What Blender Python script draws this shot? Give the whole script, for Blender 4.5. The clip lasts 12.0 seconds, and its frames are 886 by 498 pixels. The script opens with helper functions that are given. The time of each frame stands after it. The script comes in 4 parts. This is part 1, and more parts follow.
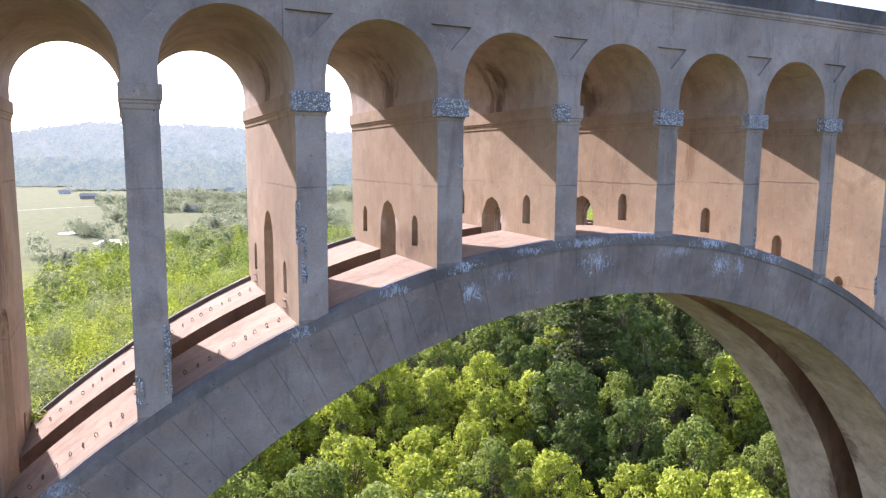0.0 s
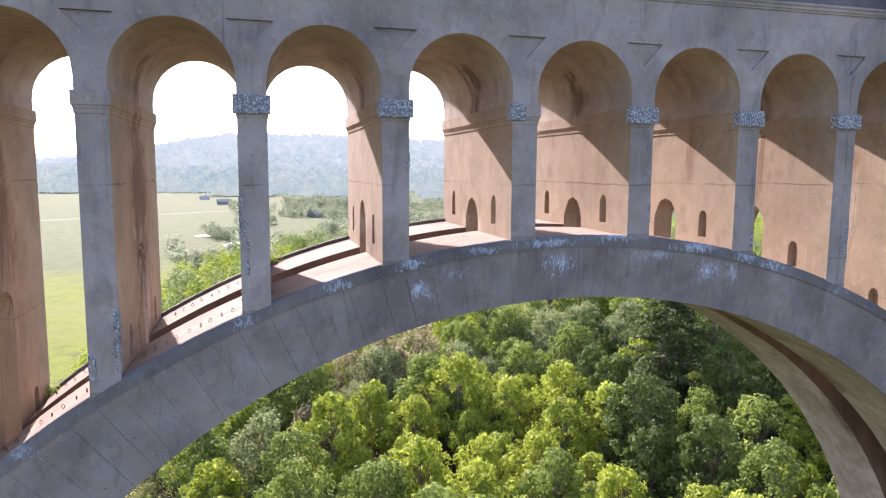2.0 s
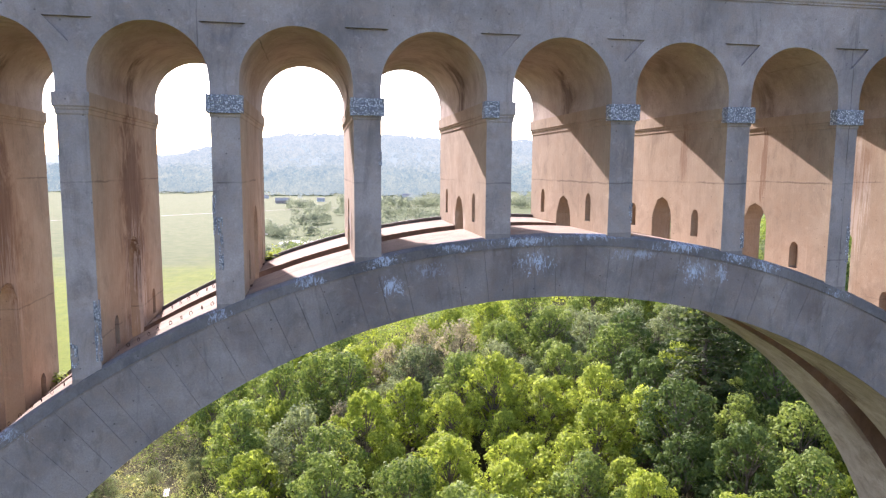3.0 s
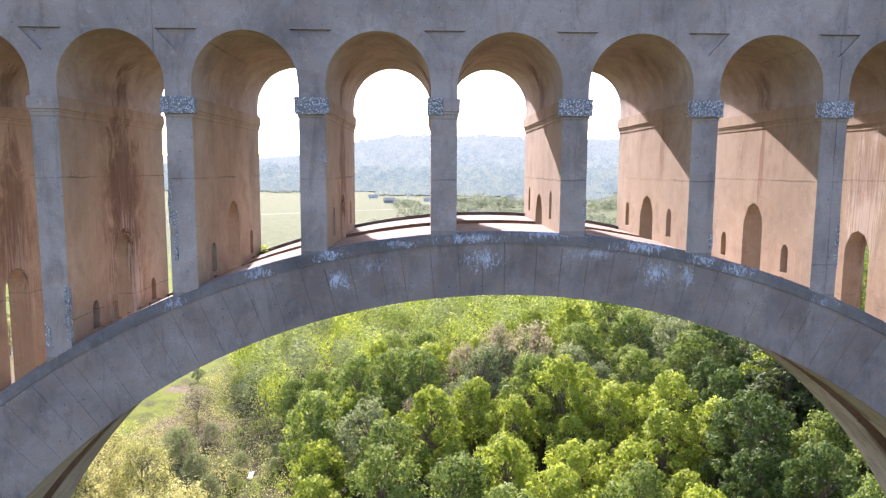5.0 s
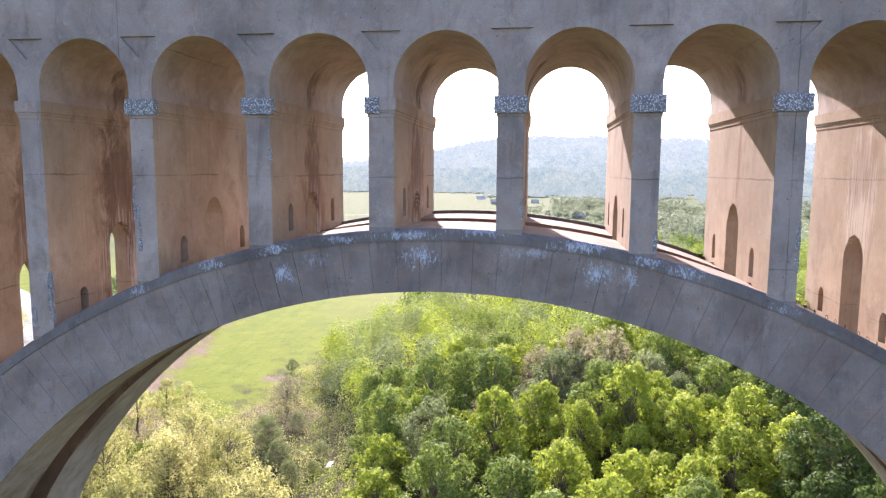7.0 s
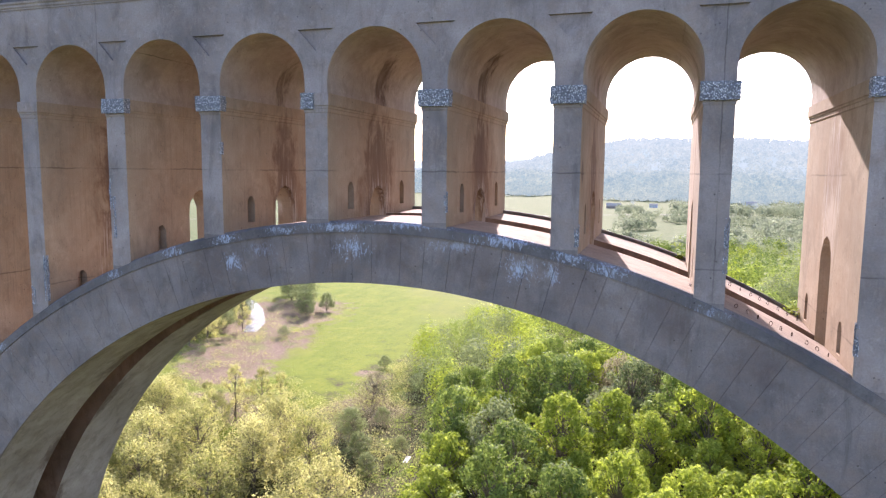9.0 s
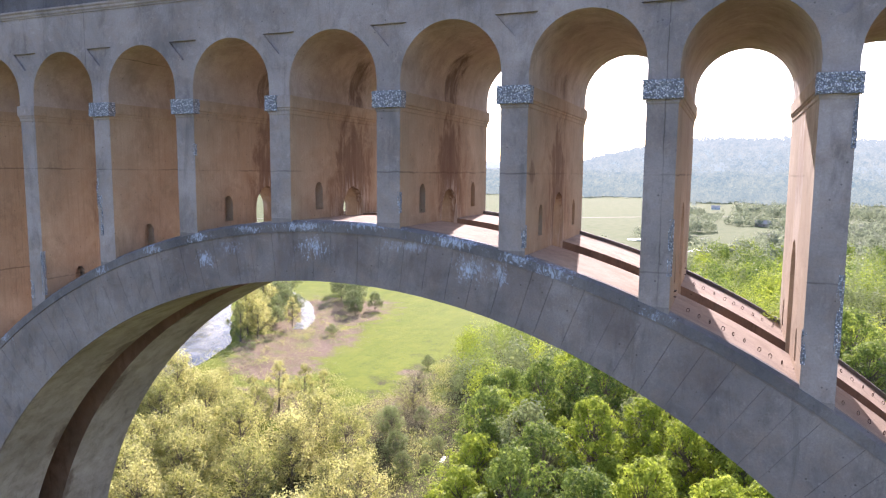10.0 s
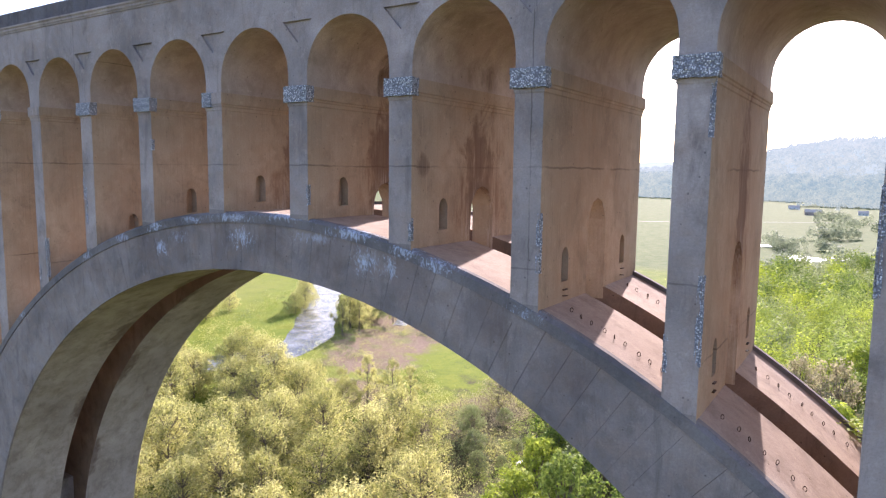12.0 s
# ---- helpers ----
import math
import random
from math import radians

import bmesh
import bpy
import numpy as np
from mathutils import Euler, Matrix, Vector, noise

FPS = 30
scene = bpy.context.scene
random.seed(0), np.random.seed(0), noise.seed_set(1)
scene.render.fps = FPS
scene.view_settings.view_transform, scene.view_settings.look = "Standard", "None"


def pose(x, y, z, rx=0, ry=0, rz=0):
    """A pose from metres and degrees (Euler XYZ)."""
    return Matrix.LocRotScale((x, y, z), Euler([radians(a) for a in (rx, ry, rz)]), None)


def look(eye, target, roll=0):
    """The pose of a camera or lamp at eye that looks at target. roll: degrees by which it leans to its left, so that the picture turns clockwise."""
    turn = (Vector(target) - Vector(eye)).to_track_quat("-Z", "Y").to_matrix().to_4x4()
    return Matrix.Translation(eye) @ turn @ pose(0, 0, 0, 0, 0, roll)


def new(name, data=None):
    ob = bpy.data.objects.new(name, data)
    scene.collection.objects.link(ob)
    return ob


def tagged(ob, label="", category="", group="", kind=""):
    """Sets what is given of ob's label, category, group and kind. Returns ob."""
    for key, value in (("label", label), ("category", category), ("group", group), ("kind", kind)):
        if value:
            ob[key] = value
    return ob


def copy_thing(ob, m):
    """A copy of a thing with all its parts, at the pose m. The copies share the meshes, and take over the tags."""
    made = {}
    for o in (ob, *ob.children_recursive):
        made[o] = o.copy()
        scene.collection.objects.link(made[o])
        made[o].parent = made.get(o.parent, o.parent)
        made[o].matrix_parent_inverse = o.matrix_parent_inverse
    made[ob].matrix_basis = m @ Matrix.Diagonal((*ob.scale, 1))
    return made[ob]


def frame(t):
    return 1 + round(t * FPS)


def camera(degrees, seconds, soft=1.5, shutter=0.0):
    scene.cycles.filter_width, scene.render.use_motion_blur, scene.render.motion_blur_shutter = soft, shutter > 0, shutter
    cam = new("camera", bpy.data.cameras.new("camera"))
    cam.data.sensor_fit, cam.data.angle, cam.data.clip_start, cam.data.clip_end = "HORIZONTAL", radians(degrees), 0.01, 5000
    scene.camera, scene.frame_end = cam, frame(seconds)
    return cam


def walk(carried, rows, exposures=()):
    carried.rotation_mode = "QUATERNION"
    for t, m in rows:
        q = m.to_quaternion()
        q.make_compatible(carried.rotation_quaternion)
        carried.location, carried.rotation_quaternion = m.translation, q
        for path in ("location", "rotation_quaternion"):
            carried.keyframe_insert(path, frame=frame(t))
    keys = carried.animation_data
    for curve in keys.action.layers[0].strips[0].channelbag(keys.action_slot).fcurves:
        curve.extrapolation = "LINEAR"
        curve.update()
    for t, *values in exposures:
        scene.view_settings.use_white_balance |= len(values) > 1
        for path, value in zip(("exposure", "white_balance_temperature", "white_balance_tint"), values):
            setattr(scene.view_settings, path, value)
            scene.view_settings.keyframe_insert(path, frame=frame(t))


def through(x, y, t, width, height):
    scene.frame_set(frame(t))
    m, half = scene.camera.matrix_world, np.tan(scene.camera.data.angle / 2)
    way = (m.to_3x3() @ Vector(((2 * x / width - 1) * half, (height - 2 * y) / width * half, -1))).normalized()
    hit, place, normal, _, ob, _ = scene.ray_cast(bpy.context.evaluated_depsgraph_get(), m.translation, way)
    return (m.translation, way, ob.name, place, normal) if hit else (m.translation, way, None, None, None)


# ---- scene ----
cam = camera(66.2, 12.0, soft=1.25)
PATH = [
    (0, (4.504, -21.965, -2.198), (12.882, -3.981, -4.729), 0.52),
    (0.5, (5.824, -22.716, -2.325), (13.397, -4.364, -4.735), 0.39),
    (1, (7.269, -23.393, -2.422), (14.042, -4.722, -4.777), 0.36),
    (1.5, (8.746, -23.984, -2.443), (14.703, -5.035, -4.779), 0.39),
    (2, (10.227, -24.511, -2.446), (15.371, -5.327, -4.787), 0.39),
    (2.5, (11.699, -24.986, -2.459), (16.051, -5.608, -4.809), 0.37),
    (3, (13.224, -25.360, -2.490), (16.787, -5.822, -4.852), 0.36),
    (5, (19.447, -26.206, -2.597), (19.856, -6.351, -4.961), 0.35),
    (5.5, (21.096, -26.299, -2.554), (20.705, -6.445, -4.936), 0.36),
    (6, (22.756, -26.362, -2.509), (21.548, -6.546, -4.926), 0.40),
    (6.5, (24.439, -26.234, -2.580), (22.432, -6.477, -4.955), 0.35),
    (7, (26.181, -26.075, -2.711), (23.371, -6.412, -5.051), 0.35),
    (9, (33.387, -24.700, -3.016), (27.264, -5.798, -5.298), 0.53),
    (9.5, (35.268, -24.144, -3.016), (28.357, -5.515, -5.294), 0.54),
    (10, (37.162, -23.460, -2.993), (29.473, -5.137, -5.267), 0.53),
    (10.5, (38.979, -22.716, -2.990), (30.535, -4.728, -5.259), 0.58),
    (11, (40.842, -21.883, -3.049), (31.647, -4.268, -5.318), 0.63),
    (11.5, (42.729, -20.884, -3.126), (32.761, -3.695, -5.399), 0.70),
    (12, (44.572, -19.566, -3.209), (33.749, -2.902, -5.484), 0.72),
]
walk(cam, [(t, look(eye, target, roll)) for t, eye, target, roll in PATH], exposures=((0.0, 1.64, 6230, 31), (3.0, 1.72, 6230, 31), (6.0, 1.79, 6230, 31), (9.0, 1.66, 6230, 31), (12.0, 1.62, 6230, 31)))

# ---- world, sun, exposure ----
TO_SUN = Vector((-0.19, 1.0, 0.545)).normalized()
SUN_EL = math.asin(TO_SUN.z)
SUN_AZ = math.atan2(TO_SUN.x, TO_SUN.y)

world = bpy.data.worlds.new("world")
scene.world = world
world.use_nodes = True
wn, wl = world.node_tree.nodes, world.node_tree.links
sky = wn.new("ShaderNodeTexSky")
sky.sky_type = "NISHITA"
sky.sun_disc = False
sky.sun_elevation = SUN_EL
sky.sun_rotation = SUN_AZ
sky.air_density = 1.0
sky.dust_density = 1.0
sky.ozone_density = 1.0
wn["Background"].inputs["Strength"].default_value = 0.125
wl.new(sky.outputs["Color"], wn["Background"].inputs["Color"])

sun_data = bpy.data.lights.new("sun", "SUN")
sun_data.energy = 5.0
sun_data.angle = radians(0.53)
sun_data.color = (1.0, 0.93, 0.82)
sun = new("sun", sun_data)
sun.matrix_world = look(TO_SUN * 200, (0, 0, 0))

# ---- material helpers ----


class Tree:
    """A small wrapper for node materials."""

    def __init__(self, name):
        self.mat = bpy.data.materials.new(name)
        self.mat.use_nodes = True
        self.nodes, self.links = self.mat.node_tree.nodes, self.mat.node_tree.links
        self.bsdf = self.nodes["Principled BSDF"]
        self.out = self.nodes["Material Output"]

    def join(self, a, b):
        self.links.new(a, b)

    def position(self, scale=(1, 1, 1), shift=(0, 0, 0)):
        geo = self.nodes.new("ShaderNodeNewGeometry")
        mapping = self.nodes.new("ShaderNodeMapping")
        mapping.inputs["Scale"].default_value = scale
        mapping.inputs["Location"].default_value = shift
        self.join(geo.outputs["Position"], mapping.inputs["Vector"])
        return mapping.outputs["Vector"]

    def noise(self, vector, scale, detail=4.0, rough=0.55, warp=0.0):
        n = self.nodes.new("ShaderNodeTexNoise")
        n.inputs["Scale"].default_value = scale
        n.inputs["Detail"].default_value = detail
        n.inputs["Roughness"].default_value = rough
        n.inputs["Distortion"].default_value = warp
        self.join(vector, n.inputs["Vector"])
        return n.outputs["Fac"]

    def ramp(self, fac, low, high, a=0.0, b=1.0):
        n = self.nodes.new("ShaderNodeMapRange")
        n.inputs["From Min"].default_value = low
        n.inputs["From Max"].default_value = high
        n.inputs["To Min"].default_value = a
        n.inputs["To Max"].default_value = b
        self.join(fac, n.inputs["Value"])
        return n.outputs["Result"]

    def math(self, op, a, b=None):
        n = self.nodes.new("ShaderNodeMath")
        n.operation = op
        for slot, v in ((0, a), (1, b)):
            if v is None:
                continue
            if isinstance(v, (int, float)):
                n.inputs[slot].default_value = v
            else:
                self.join(v, n.inputs[slot])
        return n.outputs[0]

    def mix(self, fac, a, b, blend="MIX"):
        n = self.nodes.new("ShaderNodeMix")
        n.data_type = "RGBA"
        n.blend_type = blend
        for sock, v in ((n.inputs[0], fac), (n.inputs[6], a), (n.inputs[7], b)):
            if isinstance(v, (int, float)):
                sock.default_value = v
            elif isinstance(v, tuple):
                sock.default_value = (*v, 1.0)
            else:
                self.join(v, sock)
        return n.outputs[2]

    def bump(self, height, strength, distance):
        n = self.nodes.new("ShaderNodeBump")
        n.inputs["Strength"].default_value = strength
        n.inputs["Distance"].default_value = distance
        self.join(height, n.inputs["Height"])
        self.join(n.outputs["Normal"], self.bsdf.inputs["Normal"])
        return n

    def finish(self, colour, rough=0.9, spec=0.25):
        if isinstance(colour, tuple):
            self.bsdf.inputs["Base Color"].default_value = (*colour, 1)
        else:
            self.join(colour, self.bsdf.inputs["Base Color"])
        self.bsdf.inputs["Roughness"].default_value = rough
        self.bsdf.inputs["Specular IOR Level"].default_value = spec
        return self.mat


def concrete(name, pale, dark, rust, streak=0.5, spots=(), seams=(), runs=0.0, relief=0.05):
    """Old cast concrete: mottled at two scales, with vertical streaks, pores, and lichen or lime spots at given places."""
    m = Tree(name)
    p = m.position()
    big = m.noise(p, 0.23, 5, 0.6, 0.4)
    mid = m.noise(p, 1.1, 6, 0.65)
    fine = m.noise(p, 14.0, 5, 0.7)
    tall = m.noise(m.position((1.0, 1.0, 0.2)), 1.3, 7, 0.72, 0.6)
    c = m.mix(m.ramp(big, 0.32, 0.68), pale, dark)
    c = m.mix(m.math("MULTIPLY", m.ramp(mid, 0.45, 0.72), 0.65), c, rust)
    grime = m.noise(m.position((1.0, 1.0, 0.7), (3.7, 1.3, 8.1)), 0.75, 8, 0.72, 0.5)
    c = m.mix(m.math("MULTIPLY", m.ramp(grime, 0.50, 0.68), 0.5), c, tuple(v * 0.55 for v in dark))
    worn = m.noise(m.position((1.0, 1.0, 1.0), (9.1, 4.4, 2.2)), 2.6, 7, 0.75, 0.3)
    c = m.mix(m.math("MULTIPLY", m.ramp(worn, 0.56, 0.70), 0.30), c, tuple(min(0.8, v * 1.35) for v in pale))
    c = m.mix(m.math("MULTIPLY", m.ramp(tall, 0.54, 0.72), streak), c, tuple(v * 0.42 for v in dark))
    c = m.mix(m.math("MULTIPLY", m.ramp(fine, 0.35, 0.75), 0.35), c, tuple(v * 0.6 for v in dark))
    speck = m.noise(m.position((1, 1, 1), (1.7, 2.9, 0.3)), 38.0, 3, 0.6)
    c = m.mix(m.math("MULTIPLY", m.ramp(speck, 0.62, 0.72), 0.45), c, tuple(v * 0.35 for v in dark))
    pores = m.nodes.new("ShaderNodeTexVoronoi")
    pores.inputs["Scale"].default_value = 2.3
    m.join(p, pores.inputs["Vector"])
    hole = m.ramp(pores.outputs["Distance"], 0.05, 0.09, 1.0, 0.0)
    c = m.mix(m.math("MULTIPLY", hole, 0.55), c, tuple(v * 0.25 for v in dark))
    for axis, z, width in seams:
        sep = m.nodes.new("ShaderNodeSeparateXYZ")
        m.join(p, sep.inputs[0])
        wob = m.math("MULTIPLY", m.math("SUBTRACT", mid, 0.5), 0.16)
        off = m.math("ABSOLUTE", m.math("SUBTRACT", m.math("ADD", sep.outputs[axis], wob), z))
        line = m.ramp(off, width * 0.3, width, 1.0, 0.0)
        c = m.mix(m.math("MULTIPLY", m.math("MULTIPLY", line, m.ramp(big, 0.42, 0.6)), 0.6), c, tuple(v * 0.3 for v in dark))
    if spots:
        veins = m.noise(m.position((1.0, 1.0, 0.45)), 6.5, 9, 0.82, 1.2)
        drips = m.noise(m.position((2.2, 2.2, 0.14)), 1.7, 6, 0.7, 0.2)
        threads = m.noise(m.position((5.0, 5.0, 0.22), (2.0, 7.0, 1.0)), 1.9, 5, 0.7, 0.15)
        blots = m.noise(m.position((1.0, 1.0, 0.55), (4.0, 1.0, 6.0)), 1.15, 7, 0.68, 0.8)
        wash = m.ramp(drips, 0.36, 0.58, 0.72, 1.0)
    for (x, y, z, rx, ry, rz, colour, amount, streaky) in spots:
        q = m.nodes.new("ShaderNodeMapping")
        q.inputs["Location"].default_value = (-x / rx, -y / ry, -z / rz)
        q.inputs["Scale"].default_value = (1 / rx, 1 / ry, 1 / rz)
        m.join(m.nodes.new("ShaderNodeNewGeometry").outputs["Position"], q.inputs["Vector"])
        length = m.nodes.new("ShaderNodeVectorMath")
        length.operation = "LENGTH"
        m.join(q.outputs["Vector"], length.inputs[0])
        near = m.ramp(length.outputs["Value"], 0.1, 1.0, 1.0, 0.0)
        if streaky == 2:
            both = m.ramp(m.math("ADD", m.math("MULTIPLY", near, 0.22), threads), 0.57, 0.66)
        elif streaky:
            both = m.ramp(m.math("ADD", m.math("MULTIPLY", near, 0.5), m.math("ADD", m.math("MULTIPLY", drips, 0.18), m.math("MULTIPLY", blots, 1.1))), 0.74, 0.98)
            both = m.math("MULTIPLY", both, wash)
        else:
            both = m.ramp(m.math("ADD", m.math("MULTIPLY", near, 0.26), veins), 0.70, 0.80)
        c = m.mix(m.math("MULTIPLY", both, m.math("MULTIPLY", m.ramp(near, 0.0, 0.35), amount)), c, colour)
    if runs:
        lines = m.noise(m.position((7.0, 7.0, 0.16), (1.1, 5.2, 3.3)), 1.6, 6, 0.7, 0.25)
        patches = m.noise(m.position((1.0, 1.0, 0.5), (6.1, 2.2, 9.3)), 0.5, 4, 0.6)
        thin = m.math("MULTIPLY", m.ramp(lines, 0.52, 0.66), m.ramp(patches, 0.42, 0.60, 0.25, 1.0))
        c = m.mix(m.math("MULTIPLY", thin, runs), c, tuple(v * 0.5 for v in rust))
        pale_lines = m.ramp(m.noise(m.position((9.0, 9.0, 0.2), (8.3, 1.9, 4.4)), 1.4, 5, 0.7, 0.2), 0.55, 0.70)
        c = m.mix(m.math("MULTIPLY", pale_lines, runs * 0.6), c, tuple(min(0.8, v * 1.25) for v in pale))
    h = m.math("ADD", m.math("MULTIPLY", fine, 0.5), m.math("ADD", mid, m.math("MULTIPLY", hole, -0.6)))
    m.bump(h, 0.5, relief)
    return m.finish(c, 0.92, 0.2)


LIME = (0.50, 0.57, 0.68)
SOOT = (0.10, 0.06, 0.045)
TEA = (0.19, 0.095, 0.05)
CHALK = (0.76, 0.70, 0.63)


def lime(x, z, rx, rz, amount):
    return (x, 0, z, rx, 2.0, rz, LIME, amount, False)


def drip(x, y, z, ry, rz, colour, amount):
    return (x, y, z, 0.5, ry, rz, colour, amount, True)


FACE = concrete("face_concrete", (0.48, 0.415, 0.385), (0.235, 0.207, 0.195), (0.37, 0.275, 0.22), 0.5,
                seams=((2, -3.05, 0.04), (2, -6.3, 0.04), (0, 9.15, 0.03), (0, 35.1, 0.03)))
RING = concrete("ring_concrete", (0.36, 0.315, 0.29), (0.175, 0.155, 0.148), (0.29, 0.215, 0.165), 0.5,
                spots=(lime(21.6, -6.15, 1.7, 0.9, 0.9), lime(15.9, -6.95, 1.1, 0.9, 0.85), lime(28.4, -6.6, 1.5, 1.1, 0.85),
                       lime(25.8, -5.9, 2.6, 0.5, 0.5), lime(17.3, -6.4, 1.6, 0.7, 0.5), *((x, 0, z, rx, 2.0, 1.4, (0.13, 0.095, 0.085), 0.34, 1) for x, z, rx in ((14.8, -7.2, 1.2), (17.5, -6.6, 1.0), (20.3, -6.3, 1.0), (23.4, -6.2, 1.2), (26.6, -6.4, 1.2), (30.6, -7.0, 1.4), (33.5, -8.0, 1.2), (10.5, -8.6, 1.0), (36.5, -9.4, 1.2))), lime(2.5, -11.9, 1.2, 0.6, 0.6), lime(29.6, -6.7, 0.8, 1.0, 0.7)))
COPING = concrete("coping_concrete", (0.25, 0.23, 0.22), (0.115, 0.11, 0.11), (0.20, 0.155, 0.13), 0.4,
                  spots=(lime(24.2, -5.1, 3.5, 0.5, 0.7), lime(31.6, -6.5, 1.8, 0.7, 0.8), lime(18.4, -5.5, 1.8, 0.5, 0.6), lime(9.6, -7.9, 1.4, 0.7, 0.6), lime(35.0, -7.8, 1.6, 0.7, 0.5), lime(21.0, -5.3, 2.8, 0.5, 0.8), lime(15.6, -6.0, 1.5, 0.7, 0.85), lime(12.8, -6.7, 1.3, 0.7, 0.7),
                         lime(27.8, -5.6, 3.2, 0.6, 0.9), lime(30.3, -6.1, 1.4, 0.6, 0.8), lime(2.2, -11.9, 1.2, 0.7, 0.7)))
def run(x, y, top, foot, half, soot, chalk=0.0):
    """A run of seeping water down a wall: brown halo, dark core, lime threads at its foot."""
    mid, tall = (top + foot) / 2, (top - foot) / 2
    marks = [drip(x, y, mid - 0.2, half * 1.5, tall * 1.7, TEA, soot * 0.7), drip(x, y - 0.15, mid + 0.3, half, tall * 1.6, SOOT, soot * 0.72)]
    if chalk:
        marks.append((x, y, foot + tall * 0.25, 0.5, half * 1.1, tall * 1.1, CHALK, chalk * 0.5, 2))
    return marks


# inner walls and vaults: tanner than the faces by staining and painted warm bounce
WALL = concrete("wall_concrete", (0.50, 0.392, 0.280), (0.340, 0.258, 0.180), (0.38, 0.262, 0.168), 0.2, runs=0.3, relief=0.018,
                seams=((2, -3.05, 0.05), (2, -8.6, 0.05)),
                spots=(*run(0.5, 5.2, -1.8, -9.0, 1.5, 0.7, 0.4), *run(5.5, 5.3, -0.8, -9.0, 2.2, 0.85, 0.75), *run(15.5, 5.2, -0.8, -6.8, 1.5, 0.8, 0.7),
                       *run(20.5, 5.2, -0.9, -6.4, 2.3, 0.75, 0.7), *run(25.5, 5.2, -0.8, -6.6, 1.8, 0.85, 0.75), *run(30.5, 5.0, -1.0, -7.6, 1.9, 0.75, 0.55),
                       *run(40.5, 5.4, -1.2, -9.5, 1.2, 0.8, 0.3), *run(44.5, 5.0, -1.0, -6.0, 1.3, 0.5),
                       drip(10.5, 8.6, -3.0, 0.9, 3.4, TEA, 0.35), drip(14.5, 5.0, -5.2, 1.7, 1.3, CHALK, 0.6), drip(19.5, 5.0, -4.9, 1.8, 0.9, CHALK, 0.6),
                       (39.5, 4.8, -4.0, 0.5, 1.8, 4.2, CHALK, 0.35, 2), drip(39.5, 4.6, -2.6, 2.0, 2.2, TEA, 0.4), drip(29.5, 3.2, -2.0, 0.5, 2.2, TEA, 0.6),
                       drip(14.5, 2.6, -5.3, 2.4, 0.8, SOOT, 0.4), drip(30.5, 0.7, -3.0, 0.6, 0.6, SOOT, 0.6), (34.5, 4.6, -2.2, 0.5, 0.5, 2.6, TEA, 0.6, 2)))
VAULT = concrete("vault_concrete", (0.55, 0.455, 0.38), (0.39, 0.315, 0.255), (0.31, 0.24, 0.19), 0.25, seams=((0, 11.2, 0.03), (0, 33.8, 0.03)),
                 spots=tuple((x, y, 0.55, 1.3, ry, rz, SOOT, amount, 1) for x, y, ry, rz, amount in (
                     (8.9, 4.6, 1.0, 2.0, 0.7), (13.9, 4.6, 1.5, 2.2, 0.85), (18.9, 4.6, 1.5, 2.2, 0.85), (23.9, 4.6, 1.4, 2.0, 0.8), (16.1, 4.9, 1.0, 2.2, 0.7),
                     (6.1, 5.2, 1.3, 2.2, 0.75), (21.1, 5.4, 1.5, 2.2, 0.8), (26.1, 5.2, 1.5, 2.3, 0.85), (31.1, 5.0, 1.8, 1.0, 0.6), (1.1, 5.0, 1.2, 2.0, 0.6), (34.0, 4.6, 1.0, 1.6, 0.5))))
DECK = concrete("deck_concrete", (0.385, 0.305, 0.24), (0.28, 0.21, 0.165), (0.20, 0.14, 0.10), 0.3)
SOFFIT = concrete("soffit_concrete", (0.47, 0.405, 0.35), (0.30, 0.255, 0.215), (0.19, 0.145, 0.11), 0.5,
                 spots=tuple((22.5 + side * 26.3 * math.cos(radians(a)), y, -33.82 + 26.3 * math.sin(radians(a)), 2.6, w, 2.6, SOOT, 0.75, 1)
                             for side in (-1, 1) for a, y, w in ((22, 6.1, 0.7), (34, 4.0, 0.9), (41, 6.1, 0.9), (52, 3.9, 1.0), (60, 6.0, 0.7), (68, 4.0, 0.7))))
# rib sides facing the slot: darker, redder copy with the gap's shade painted in
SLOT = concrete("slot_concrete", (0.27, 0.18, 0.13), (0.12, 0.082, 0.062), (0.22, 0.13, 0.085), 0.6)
PARAPET = concrete("parapet_concrete", (0.20, 0.19, 0.195), (0.085, 0.08, 0.085), (0.15, 0.12, 0.105), 0.6)


def aggregate():
    """Broken concrete with its pebbles bare: pale and dark blue-grey grains."""
    m = Tree("bare_aggregate")
    p = m.position()
    v = m.nodes.new("ShaderNodeTexVoronoi")
    v.inputs["Scale"].default_value = 18.0
    m.join(p, v.inputs["Vector"])
    sep = m.nodes.new("ShaderNodeSeparateColor")
    m.join(v.outputs["Color"], sep.inputs[0])
    c = m.mix(m.ramp(sep.outputs[0], 0.25, 0.7), (0.36, 0.38, 0.42), (0.82, 0.83, 0.86))
    c = m.mix(m.ramp(v.outputs["Distance"], 0.25, 0.6), c, (0.20, 0.21, 0.235))
    m.bump(m.math("MULTIPLY", v.outputs["Distance"], -1.0), 1.0, 0.06)
    return m.finish(c, 0.85, 0.3)


AGGREGATE = aggregate()


def plain(name, a, b, scale, rough=0.8, metal=0.0):
    m = Tree(name)
    n = m.noise(m.position(), scale, 5, 0.65)
    m.bump(n, 0.3, 0.02)
    m.bsdf.inputs["Metallic"].default_value = metal
    return m.finish(m.mix(m.ramp(n, 0.3, 0.7), a, b), rough)


